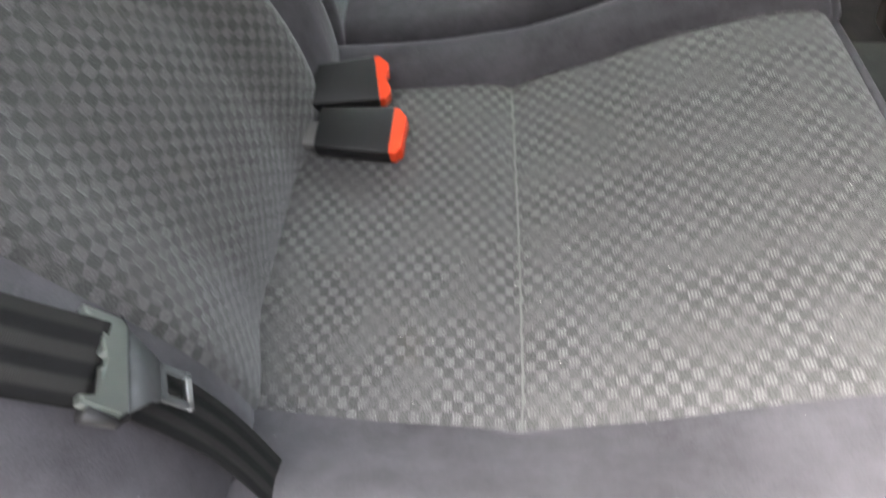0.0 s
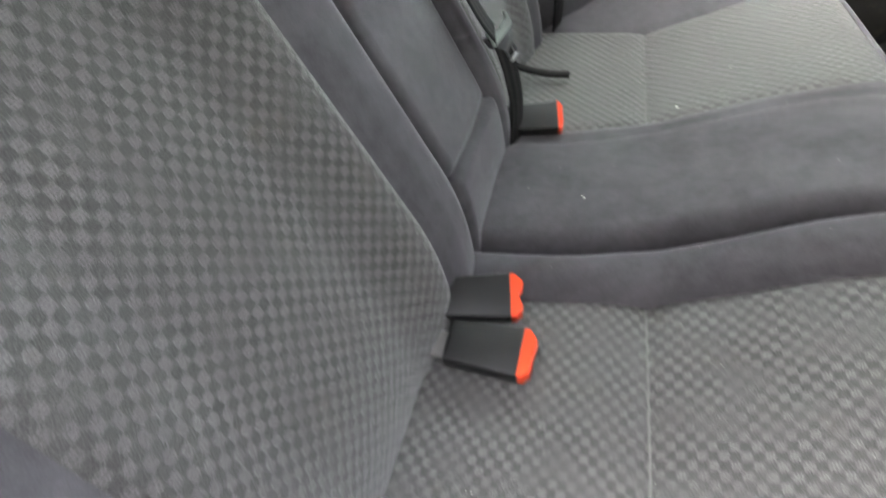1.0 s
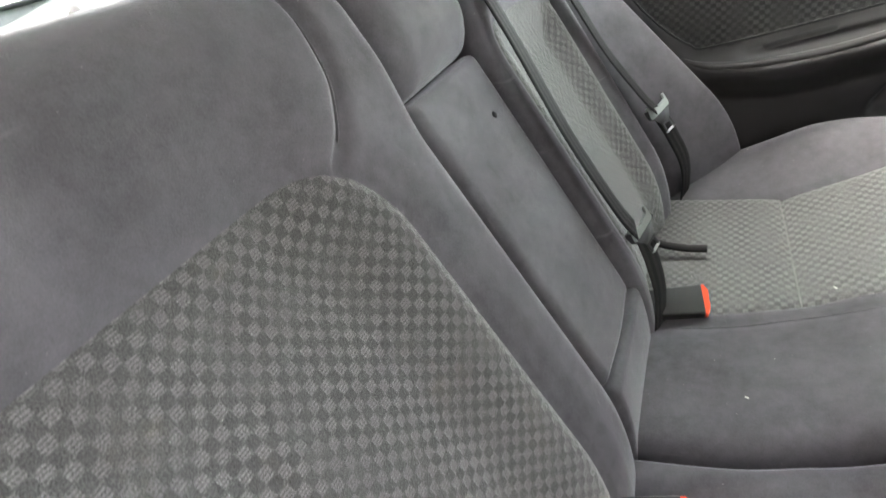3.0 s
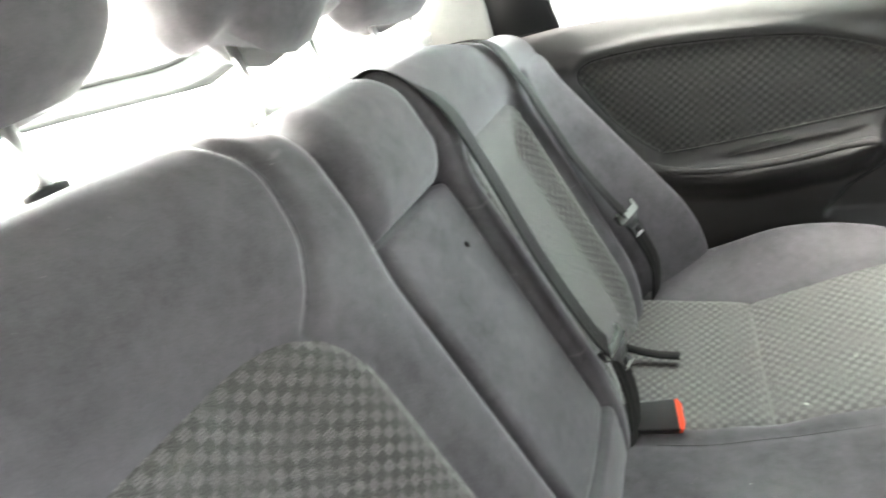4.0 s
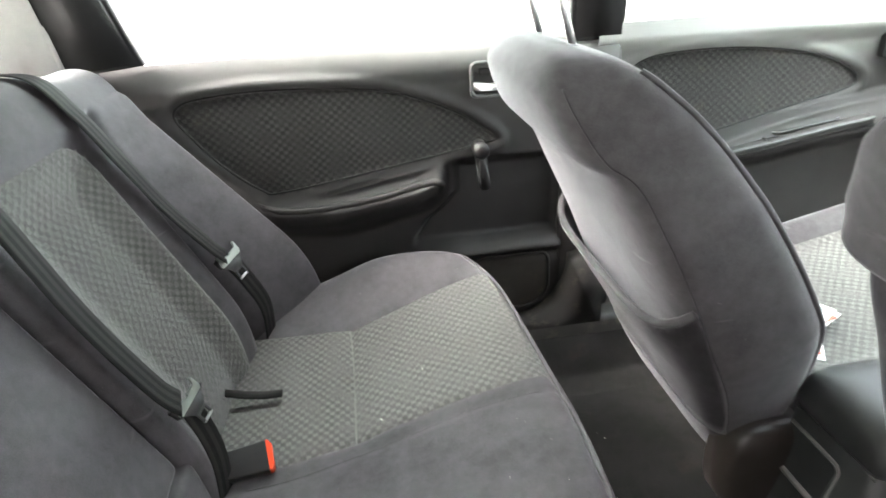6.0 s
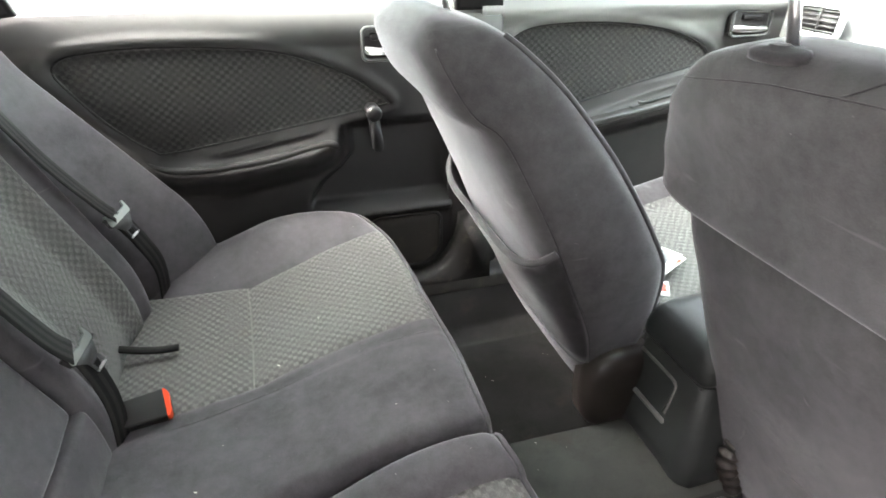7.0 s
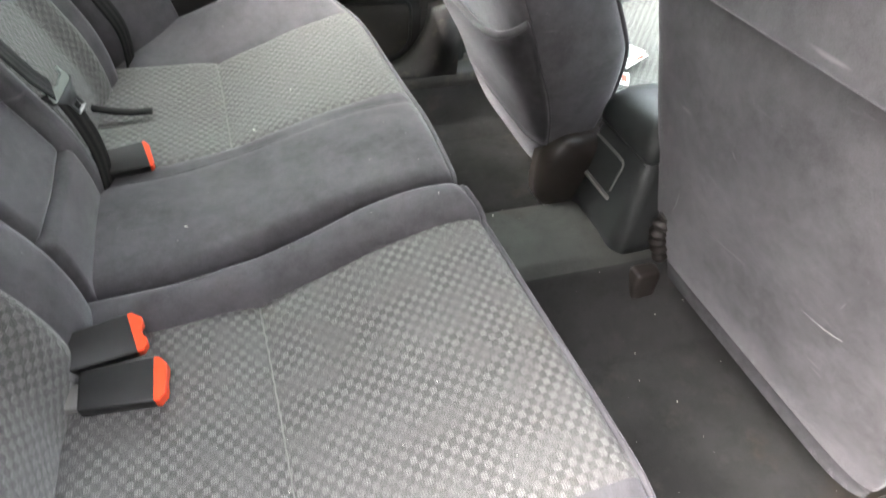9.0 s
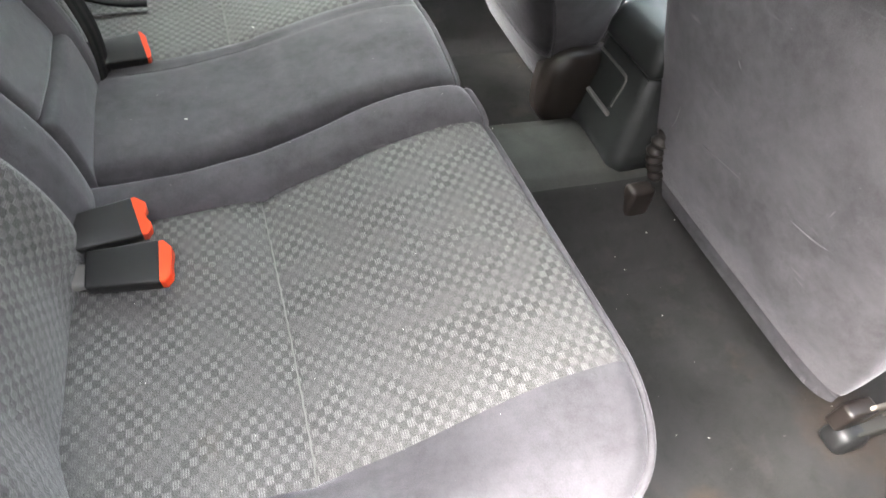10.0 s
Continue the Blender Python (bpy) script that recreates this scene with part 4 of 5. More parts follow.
def inner_handle(parent, x, z, y, w=0.062, h=0.078):
    """The door's inside handle: a bezel, a dished cup, a lever and a lock slide."""
    ring = round_rect(x - w / 2, x + w / 2, z - h / 2, z + h / 2, (0.012,) * 4, 0.008)
    bezel = part("handle_bezel", tube([(a, y - 0.004, b) for a, b in ring] + [(ring[0][0], y - 0.004, ring[0][1])], 0.004, 8), DARK_PLATE, parent, "dark grey handle surround")
    part("cup", rbox(w, 0.02, h, 0.006, (x, y + 0.012, z)), BLACK, bezel)
    lever = [(x - w * 0.40, z - h * 0.30), (x - w * 0.10, z - h * 0.34), (x + w * 0.40, z - h * 0.33), (x + w * 0.42, z - h * 0.16), (x + w * 0.05, z - h * 0.13), (x - w * 0.40, z - h * 0.08)]
    lm = Matrix(((1, 0, 0, 0), (0, 0, -1, y + 0.004), (0, 1, 0, 0), (0, 0, 0, 1)))
    part("lever", extruded(spline(lever, 4, True)[:-1], 0.012, 0.003, lm), CHROME, bezel, "chrome handle lever")
    part("lock_slide", rbox(w * 0.5, 0.012, h * 0.22, 0.004, (x, y - 0.001, z + h * 0.22)), BLACK, bezel)


inner_handle(rear_door, 0.452, 0.720, 0.690, 0.062, 0.066)
# window crank
cm = axes((0.432, 0.690, 0.582), (0.10, 0.02, -1), (0, -1, 0))
crank = part("crank_arm", extruded(round_rect(-0.014, 0.094, -0.012, 0.012, (0.012, 0.011, 0.011, 0.012), 0.006)[:-1], 0.014, 0.004, cm @ pose(0, 0, 0.008)), BLACK, rear_door, "black window crank")
part("crank_boss", tube([cm @ Vector((0, 0, 0)), cm @ Vector((0, 0, 0.03))], 0.016, 16), BLACK, crank)
part("crank_knob", loft([[tuple(cm @ Vector((0.0 + r * math.cos(a), r * math.sin(a), h))) for a in (2 * math.pi * k / 20 for k in range(20))]
                         for r, h in ((0.012, 0.022), (0.017, 0.028), (0.017, 0.04), (0.010, 0.046))]), BLACK, crank)


# ---- far front door ----
def front_in(x):
    return 0.715 - 0.045 * smooth((x - 0.8) / 0.9)


F_INSERT = resample(spline([(0.765, 0.690), (0.790, 0.722), (0.860, 0.738), (1.009, 0.738), (1.169, 0.716), (1.262, 0.680), (1.292, 0.652), (1.270, 0.632), (1.140, 0.600),
                            (0.952, 0.551), (0.800, 0.512), (0.765, 0.600)], 12, True), 0.002)
F_INSERT_C = F_INSERT[::4]


def fdoor_y(x, z):
    y = front_in(x)
    y -= 0.045 * smooth((z - 0.73) / 0.05) * (1 - smooth((z - 0.775) / 0.02)) + 0.045 * smooth((z - 0.775) / 0.02)
    ins = inside(x, z, F_INSERT_C)
    d = nearest(x, z, F_INSERT)
    sd = d if ins else -d
    y += 0.007 * smooth(sd / 0.012 + 0.5) - 0.007 * gauss(sd + 0.014, 0.012)
    crest = lerp_list(x, [(0.7, 0.467), (0.95, 0.499), (1.2, 0.543), (1.35, 0.568), (1.5, 0.585)])
    sw = (1 - smooth((z - crest) / 0.05) * 0.5) * (1 - smooth((z - crest - 0.045) / 0.02)) if z > crest else 1 - smooth((crest - z) / 0.06)
    y -= 0.055 * sw * smooth((-sd + 0.001) / 0.022)
    return y


front_door = thing("car_door", ONE, "closed dark grey front car door with checked cloth insert", "car door", "car doors")
made = patch(spans((0.68, 1.62, 190)), spans((0.14, 0.44, 20), (0.76, 80), (0.81, 12)), lambda x, z: (Vector((x, fdoor_y(x, min(z, 0.80)), z)), (x, z)),
             lambda x, z: "cloth" if inside(x, z, F_INSERT_C) else ("upper" if z > 0.752 else "panel"), [F_INSERT], 0.0024)
part("insert", made["cloth"], DOOR_CLOTH, front_door, "dark checked cloth insert")
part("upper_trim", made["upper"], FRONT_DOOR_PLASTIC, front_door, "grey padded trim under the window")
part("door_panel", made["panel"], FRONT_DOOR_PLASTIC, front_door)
part("door_shell", rbox(0.95, 0.05, 0.66, 0.006, (1.16, 0.765, 0.47)), BODY, front_door)
bead = [Vector((x, fdoor_y(x, z) - 0.0005, z)) for x, z in F_INSERT[::3]]
part("insert_bead", tube(bead + bead[:1], 0.0026, 6), BLACK, front_door, "thin black bead round the cloth insert")
def front_ledge(x):
    return lerp_list(x, [(0.72, 0.486), (0.95, 0.516), (1.10, 0.541), (1.20, 0.560), (1.34, 0.584)])


tray = []
for k in range(41):
    x = 0.76 + 0.54 * k / 40
    z, y = front_ledge(x), front_in(x)
    tray.append([(x, y - 0.004, z + 0.010), (x, y - 0.055, z + 0.006), (x, y - 0.064, z + 0.001), (x, y - 0.066, z - 0.010), (x, y - 0.060, z - 0.016), (x, y - 0.004, z - 0.016)])
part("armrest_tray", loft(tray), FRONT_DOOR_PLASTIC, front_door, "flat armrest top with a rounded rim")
part("armrest_rim", tube([(t[2][0], t[2][1] - 0.001, t[2][2] + 0.001) for t in tray], 0.0045, 8), DARK_PLATE, front_door, "paler rim along the armrest")
x, z, y = 1.17, front_ledge(1.17), front_in(1.17)
cup = round_rect(-0.075, 0.075, -0.016, 0.016, (0.014,) * 4, 0.008)
cmx = axes((x, y - 0.030, z + 0.0100), (1, -0.03, 0.15), (0, 0.05, 1))
part("pull_cup", extruded(cup[:-1], 0.002, 0, cmx), RUBBER, front_door, "recessed black pull cup")
part("pull_cup_rim", tube([cmx @ Vector((a, b, 0.001)) for a, b in cup] + [cmx @ Vector((*cup[0], 0.001))], 0.0028, 6), DARK_PLATE, front_door)
part("tray_joint", rbox(0.003, 0.056, 0.003, 0.001, (1.07, front_in(1.07) - 0.031, front_ledge(1.07) + 0.009)), RUBBER, front_door)
inner_handle(front_door, 1.376, 0.728, 0.664, 0.112, 0.062)


# ---- pillars, windows, roof ----
def slab(name, pts, axis_dir, material, label, category):
    """A thick panel from a flat outline in space."""
    bm = bmesh.new()
    a = [bm.verts.new(p) for p in pts]
    b = [bm.verts.new(Vector(p) + Vector(axis_dir)) for p in pts]
    n = len(pts)
    bm.faces.new(a)
    bm.faces.new(b[::-1])
    for k in range(n):
        bm.faces.new((a[k], b[k], b[(k + 1) % n], a[(k + 1) % n]))
    rim = [e for e in bm.edges if any(v in a for v in e.verts)]
    bmesh.ops.bevel(bm, geom=[e for e in rim if all(v in a for v in e.verts)], offset=0.008, segments=3, affect="EDGES")
    return tagged(part(name, bm, material), label, category, kind="structure")


for sgn, side in ((1, "far"), (-1, "near")):
    slab("quarter_trim", [(-0.345, sgn * 0.658, 0.785), (-0.190, sgn * 0.668, 0.798), (-0.225, sgn * 0.640, 0.95), (-0.29, sgn * 0.60, 1.10), (-0.36, sgn * 0.60, 1.10), (-0.335, sgn * 0.63, 0.95)],
         (0, sgn * 0.03, 0), BLACK, "black trim at the rear door's window corner", "pillar trim")
    slab("rear_pillar", [(-0.60, sgn * 0.62, 0.80), (-0.315, sgn * 0.645, 0.79), (-0.325, sgn * 0.63, 0.95), (-0.38, sgn * 0.58, 1.13), (-0.62, sgn * 0.56, 1.13), (-0.85, sgn * 0.60, 0.86)],
         (0, sgn * 0.05, 0), LINING, "pale grey rear pillar trim", "pillar")
    slab("middle_pillar", [(0.625, sgn * 0.672, 0.78), (0.735, sgn * 0.672, 0.78), (0.70, sgn * 0.58, 1.13), (0.60, sgn * 0.58, 1.13)],
         (0, sgn * 0.05, 0), BLACK, "dark middle pillar between the doors", "pillar")
    slab("rear_side_trim", [(-0.90, sgn * 0.66, 0.10), (-0.28, sgn * 0.69, 0.10), (-0.28, sgn * 0.675, 0.79), (-0.90, sgn * 0.64, 0.82)],
         (0, sgn * 0.05, 0), DOOR_UPPER, "grey trim beside the rear seat", "trim")
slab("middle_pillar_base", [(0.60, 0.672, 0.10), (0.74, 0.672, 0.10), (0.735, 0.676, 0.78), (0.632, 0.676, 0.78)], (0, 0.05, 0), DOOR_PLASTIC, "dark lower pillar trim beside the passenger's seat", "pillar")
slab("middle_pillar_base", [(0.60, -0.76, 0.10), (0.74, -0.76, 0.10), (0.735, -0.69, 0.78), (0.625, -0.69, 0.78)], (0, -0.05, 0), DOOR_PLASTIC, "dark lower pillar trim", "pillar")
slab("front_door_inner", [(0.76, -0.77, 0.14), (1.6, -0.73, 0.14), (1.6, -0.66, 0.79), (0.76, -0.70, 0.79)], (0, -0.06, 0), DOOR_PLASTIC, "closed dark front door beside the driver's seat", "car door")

roof = part("ceiling", loft([[(x, y, z) for x, z in ((-0.62, 1.13), (-0.3, 1.165), (0.3, 1.185), (0.8, 1.17), (0.98, 1.15), (0.98, 1.18), (0.8, 1.20), (0.3, 1.215), (-0.3, 1.195), (-0.62, 1.16))]
                             for y in (-0.60, -0.45, 0.0, 0.45, 0.60)]), LINING)
tagged(roof, "pale grey cloth roof lining", "ceiling", kind="structure")

# Roof rails, never in view, added to narrow the sky slots above the windows.
for sgn in (-1, 1):
    line = [(-0.60, 1.105), (-0.30, 1.125), (0.30, 1.135), (0.80, 1.12), (1.02, 1.09)]
    rail_top = part("roof_rail", loft([[(x, sgn * (y + 0.565), z + h) for y, h in ((0.0, 0.06), (0.0, 0.015), (0.02, 0.0), (0.075, 0.0), (0.095, 0.015), (0.095, 0.06))] for x, z in spline(line, 6)]), LINING)
    tagged(rail_top, "pale grey lined roof rail over the doors, unseen, added to cut skylight", "roof rail", kind="structure")
shelf = part("parcel_shelf", rbox(0.62, 1.24, 0.02, 0.006, (-0.74, 0, 0.828)), SHELF)
tagged(shelf, "pale felt parcel shelf behind the rear seat", "shelf", kind="structure")
low_edge = [(-0.93, -0.50, 0.838), (-1.04, -0.30, 0.840), (-1.075, -0.10, 0.840), (-1.045, 0.08, 0.840), (-0.98, 0.20, 0.840), (-0.89, 0.285, 0.840), (-0.815, 0.350, 0.841), (-0.80, 0.44, 0.858), (-0.82, 0.60, 0.896), (-0.75, 0.61, 0.98), (-0.66, 0.56, 1.10)]
edge_line = spline(low_edge[:8], 8)
bm = loft([[(x - 0.004 * k, y, z + h) for x, y, z in edge_line] for k, h in ((0, 0.0), (4, 0.012), (8, 0.030), (10, 0.042))], closed=False, caps=False)
bmesh.ops.solidify(bm, geom=list(bm.faces), thickness=0.004)
tagged(part("shelf_rear_trim", bm, DASH), "grey-green trim strip under the rear window", "trim", kind="structure")
tagged(part("window_seal", tube(spline(low_edge, 8), 0.011, 8), RUBBER), "black rubber seal round the rear window", "window seal", kind="structure")
tagged(part("window_trim", tube(spline([(x - 0.042, y, z + 0.046) for x, y, z in low_edge], 8), 0.006, 8), RUBBER), "dark edge of the rear window glass", "window trim", kind="structure")


def pane(name, pts, label):
    bm = bmesh.new()
    bm.faces.new([bm.verts.new(p) for p in pts])
    bmesh.ops.solidify(bm, geom=list(bm.faces), thickness=0.004)
    ob = part(name, bm, GLASS, smooth=False)
    ob.visible_shadow = False
    return tagged(ob, label, "window", kind="structure")


pane("window_1", [(-1.07, -0.58, 0.85), (-1.07, 0.58, 0.85), (-0.63, 0.55, 1.14), (-0.63, -0.55, 1.14)], "clear sloping rear window")
pane("window_2", [(-0.19, 0.70, 0.80), (0.63, 0.70, 0.80), (0.60, 0.60, 1.15), (-0.26, 0.60, 1.15)], "closed rear door window")
pane("window_3", [(0.73, 0.70, 0.79), (1.50, 0.67, 0.79), (1.10, 0.59, 1.13), (0.70, 0.60, 1.15)], "closed front door window")
pane("window_4", [(1.95, -0.60, 0.80), (1.95, 0.60, 0.80), (1.05, 0.54, 1.15), (1.05, -0.54, 1.15)], "clear sloping windscreen")

open_door = thing("car_door", Matrix.Translation((0.64, -0.76, 0.0)) @ pose(0, 0, 0, 0, 0, 68), "open dark grey rear car door", "car door", "car doors")
part("door_panel", rbox(0.95, 0.06, 0.66, 0.02, (-0.475, 0.0, 0.46)), DOOR_PLASTIC, open_door)
part("door_shell", rbox(0.96, 0.05, 0.70, 0.02, (-0.475, -0.056, 0.45)), BODY, open_door)
part("window_frame", tube([(-0.93, -0.03, 0.79), (-0.86, -0.03, 1.0), (-0.7, -0.03, 1.16), (-0.05, -0.03, 1.17), (-0.02, -0.03, 0.79)], 0.018, 8), BLACK, open_door)
# Wall out of view, added to block sky light at the open door.
beside = part("wall", rbox(14, 0.2, 3.05, 0.02, (0, -2.05, 1.195)), WALL)
tagged(beside, "plain grey wall, unseen, added to block light at the open door", "wall", kind="structure")

trunk = part("boot_lid", loft([[(x, y, z) for x, z in ((-1.09, 0.84), (-1.30, 0.83), (-1.55, 0.80), (-1.62, 0.72), (-1.62, 0.5), (-1.09, 0.5))] for y in (-0.62, -0.4, 0, 0.4, 0.62)]), BODY)
tagged(trunk, "silver painted boot lid outside the rear window", "boot lid", kind="structure")
bonnet = part("bonnet", loft([[(x, y, z) for x, z in ((1.97, 0.78), (2.4, 0.72), (2.9, 0.6), (2.95, 0.2), (1.97, 0.2))] for y in (-0.66, -0.4, 0, 0.4, 0.66)]), BODY)
tagged(bonnet, "silver painted bonnet beyond the windscreen", "bonnet", kind="structure")
bm = bmesh.new()
bmesh.ops.create_grid(bm, x_segments=8, y_segments=8, size=400)
bmesh.ops.translate(bm, vec=(0, 0, -0.33), verts=bm.verts)
tagged(part("ground", bm, GROUND), "pale concrete ground round the car", "ground", kind="structure")


# ---- front seats ----
def seat_rings(back, front, width, n=56, levels=104):
    """Rings round a seat back, from the bottom up; back and front are (x, z) profiles, width gives half widths."""
    rings = []
    for k in range(levels):
        t = k / (levels - 1)
        xb, zb = lerp_list(t, [(a, b) for a, b, c in back]), lerp_list(t, [(a, c) for a, b, c in back])
        xf, zf = lerp_list(t, [(a, b) for a, b, c in front]), lerp_list(t, [(a, c) for a, b, c in front])
        w = lerp_list(t, width)
        ring = []
        for j in range(n):
            a = 2 * math.pi * j / n
            c, s = math.cos(a), math.sin(a)
            e = 0.5 - 0.5 * math.copysign(abs(c) ** 0.37, c)
            yy = math.copysign(abs(s) ** 0.37, s) * w
            ring.append(Vector((xf + (xb - xf) * e, yy, zf + (zb - zf) * e)))
        rings.append(ring)
    return rings


def curve_t(pts):
    """Give a list of (x, z) points an even parameter by length."""
    run = [0.0]
    for p, q in zip(pts, pts[1:]):
        run.append(run[-1] + math.dist(p, q))
    return [(r / run[-1], *p) for r, p in zip(run, pts)]


def smooth_curve(pts):
    return curve_t(spline(pts, 6))


def rail(parent, x0, y, length=0.34):
    part("seat_rail", rbox(length, 0.03, 0.03, 0.004, (x0 + length / 2, y, 0.035)), DARK_METAL, parent, "dark steel seat rail")
    part("rail_cover", rbox(0.07, 0.05, 0.045, 0.014, (x0 + 0.005, y, 0.028), taper=(0.7, 0.8)), BLACK, parent, "black plastic rail cover")


def front_seat(y0, back, front, width, fold_z, label, seat_x, pocket):
    th = thing("front_seat", Matrix.Translation((0, y0, 0)), label, "car seat", "front seats")
    rings = seat_rings(smooth_curve(back), smooth_curve(front), width)
    n = len(rings[0])
    if not pocket:
        for ring in rings:
            for p in ring:
                if p.y > 0:
                    p.y *= 1 + 0.135 * smooth((0.670 - p.z) / 0.03)
                else:
                    p.y *= 1 + 0.05 * smooth((0.30 - p.z) / 0.15)
    shell, face, flank, flank2 = bmesh.new(), bmesh.new(), bmesh.new(), bmesh.new()
    made_s, made_f, made_k, made_k2 = {}, {}, {}, {}
    uvl = face.loops.layers.uv.new("cloth")

    def vert(bm, store, k, j):
        j %= n
        if (k, j) not in store:
            store[k, j] = bm.verts.new(rings[k][j])
        return store[k, j]
    front_js = set(range(0, 8)) | set(range(n - 8, n))
    side_js = set(range(8, n // 2 - 11)) | set(range(n // 2 + 11, n - 8))
    for k in range(len(rings) - 1):
        for j in range(n):
            is_front = j in front_js and 7 < k < len(rings) - 26
            is_side = j in side_js and k < len(rings) - 7 and pocket
            bm, st = (face, made_f) if is_front else ((flank, made_k) if j < n // 2 else (flank2, made_k2)) if is_side else (shell, made_s)
            f = bm.faces.new([vert(bm, st, *q) for q in ((k, j), (k, j + 1), (k + 1, j + 1), (k + 1, j))])
            if is_front:
                for lp in f.loops:
                    lp[uvl].uv = (lp.vert.co.y, lp.vert.co.z)
    shell.faces.new([vert(shell, made_s, 0, j) for j in range(n)])
    shell.faces.new([vert(shell, made_s, len(rings) - 1, j) for j in range(n)])
    part("backrest", shell, VELOUR_FRONT, th)
    part("backrest_panel", face, CLOTH, th, "checked grey cloth panel")
    if pocket:
        part("side_panel", flank, VELOUR_FRONT, th)
        part("side_panel", flank2, VELOUR_FRONT, th)

    def at_ring(k, j, out):
        c = sum(rings[k], Vector()) / n
        return rings[k][j % n] + (rings[k][j % n] - c).normalized() * out
    # stitched seams: down the rear corners, and round the top of the back
    for js in ((n // 2 - 11, n // 2 + 11) if pocket else ()):
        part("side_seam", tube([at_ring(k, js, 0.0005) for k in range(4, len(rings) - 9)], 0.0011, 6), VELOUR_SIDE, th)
    if not pocket:
        kt = int(len(rings) * 0.935)
        path = []
        for j in range(n // 4, 3 * n // 4 + 1):
            kk = kt - 6.0 * max(0.0, rings[kt][j].y / 0.25) ** 2
            k0 = int(kk)
            path.append(at_ring(k0, j, 0.0003).lerp(at_ring(k0 + 1, j, 0.0003), kk - k0))
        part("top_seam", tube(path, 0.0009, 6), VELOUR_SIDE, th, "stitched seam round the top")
        arch = []
        for k in range(kt, len(rings) - 2):
            t = (k - kt) / (len(rings) - 3 - kt)
            y = 0.024 - 0.030 * t ** 0.8
            col = sorted((rings[k][j].y, rings[k][j].x, rings[k][j].z) for j in range(n // 4 + 1, 3 * n // 4))
            arch.append((float(np.interp(y, [c[0] for c in col], [c[1] for c in col])) - 0.0004, y, float(np.interp(y, [c[0] for c in col], [c[2] for c in col])) + 0.0006))
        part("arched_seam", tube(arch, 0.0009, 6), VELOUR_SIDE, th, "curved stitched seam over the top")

        def on_shell(y, z, out=0.001):
            best = None
            for k in range(len(rings) - 1):
                if min(rings[k][n // 2].z, rings[k + 1][n // 2].z) <= z <= max(rings[k][n // 2].z, rings[k + 1][n // 2].z) + 1e-6:
                    best = k
                    break
            col = sorted((rings[best][j].y, rings[best][j].x) for j in range(n // 4 + 1, 3 * n // 4))
            return Vector((float(np.interp(y, [c[0] for c in col], [c[1] for c in col])) - out, y, z))
        for k, marks in enumerate(([(0.12, 0.30), (0.02, 0.315), (-0.06, 0.332)], [(-0.08, 0.335), (-0.12, 0.342), (-0.145, 0.350)], [(-0.125, 0.385), (-0.128, 0.40), (-0.131, 0.412)],
                                   [(0.07, 0.470), (0.078, 0.478)], [(0.20, 0.26), (0.19, 0.29), (0.185, 0.33)])):
            line = spline([tuple(on_shell(y, z)) for y, z in marks], 8)
            part("scuff_mark", tube(line, lambda t: 0.0003 + 0.0009 * math.sin(math.pi * t), 6), SCUFF, th, "pale scuff on the velour")
        low = [rings[3][q] + Vector((0.004, 0, 0)) for q in range(n // 4 + 3, 3 * n // 4 - 2)]
        bm = loft([[tuple(p + Vector((0.012, 0, 0.010))) for p in low], [tuple(p + Vector((0.003, 0, -0.006))) for p in low], [tuple(p + Vector((0.003, 0, -0.022))) for p in low],
                   [tuple(p + Vector((0.006 + 0.002 * math.sin(q * 0.6), 0, -0.044 - 0.003 * math.sin(q * 0.5 + 1)))) for q, p in enumerate(low)]], closed=False, caps=False)
        bmesh.ops.solidify(bm, geom=list(bm.faces), thickness=0.004)
        part("hem_flap", bm, VELOUR, th, "loose velour flap below the seat back")
        for x0, z0, x1, z1, w in ((0.950, 0.050, 0.985, 0.125, 0.026), (0.930, 0.105, 1.04, 0.085, 0.028), (0.985, 0.035, 1.05, 0.060, 0.018)):
            m = axes((x0 + 0.014, -0.286, z0), (x1 - x0, 0, z1 - z0), (0, 1, 0))
            part("hinge_link", extruded(round_rect(-0.01, math.dist((x0, z0), (x1, z1)), -w / 2, w / 2, (w * 0.49,) * 4, 0.006)[:-1], 0.005, 0.001, m), TAN_METAL, th, "dull plated hinge link")
        part("hinge_plate", rbox(0.055, 0.026, 0.050, 0.006, (0.926, -0.276, 0.086)), BROWN_BLACK, th, "black plastic hinge plate")
    # Lighter velour than the backrest's: the piping's sheen is put into its colour.
    for js in (8, n - 8):
        line = [rings[k][js] + (rings[k][js] - sum(rings[k], Vector()) / n).normalized() * 0.002 for k in range(5, len(rings) - 10)]
        part("piping", tube(spline([tuple(p) for p in line], 4), 0.0046, 8), VELOUR, th, "corded piping down the seat's edge")
    # seat cushion
    sx, sz = seat_x

    def cpos(u, v):
        uc, vc = max(0.0, min(0.46, u)), max(-0.25, min(0.25, v))
        drop = roll(min(u, 0.46 - u), 0.05) + roll(0.25 - abs(v), 0.04)
        z = sz + 0.10 * uc / 0.46 + 0.035 * smooth((abs(vc) - 0.15) / 0.06) - min(drop, 0.085)
        return Vector((sx + (0.11 if pocket else 0.06) + uc, vc, z)), (vc, uc)
    made = patch(spans((-0.14, 0.0, 5), (0.06, 8), (0.40, 26), (0.46, 8), (0.6, 5)), spans((-0.39, -0.25, 5), (-0.17, 10), (0.17, 24), (0.25, 10), (0.39, 5)), cpos,
                 lambda u, v: "cloth" if abs(v) < 0.17 and 0 < u < 0.40 else "velour")
    part("cushion_panel", made["cloth"], CLOTH, th, "checked grey cloth seat panel")
    part("cushion_bolster", made["velour"], VELOUR_FRONT, th)
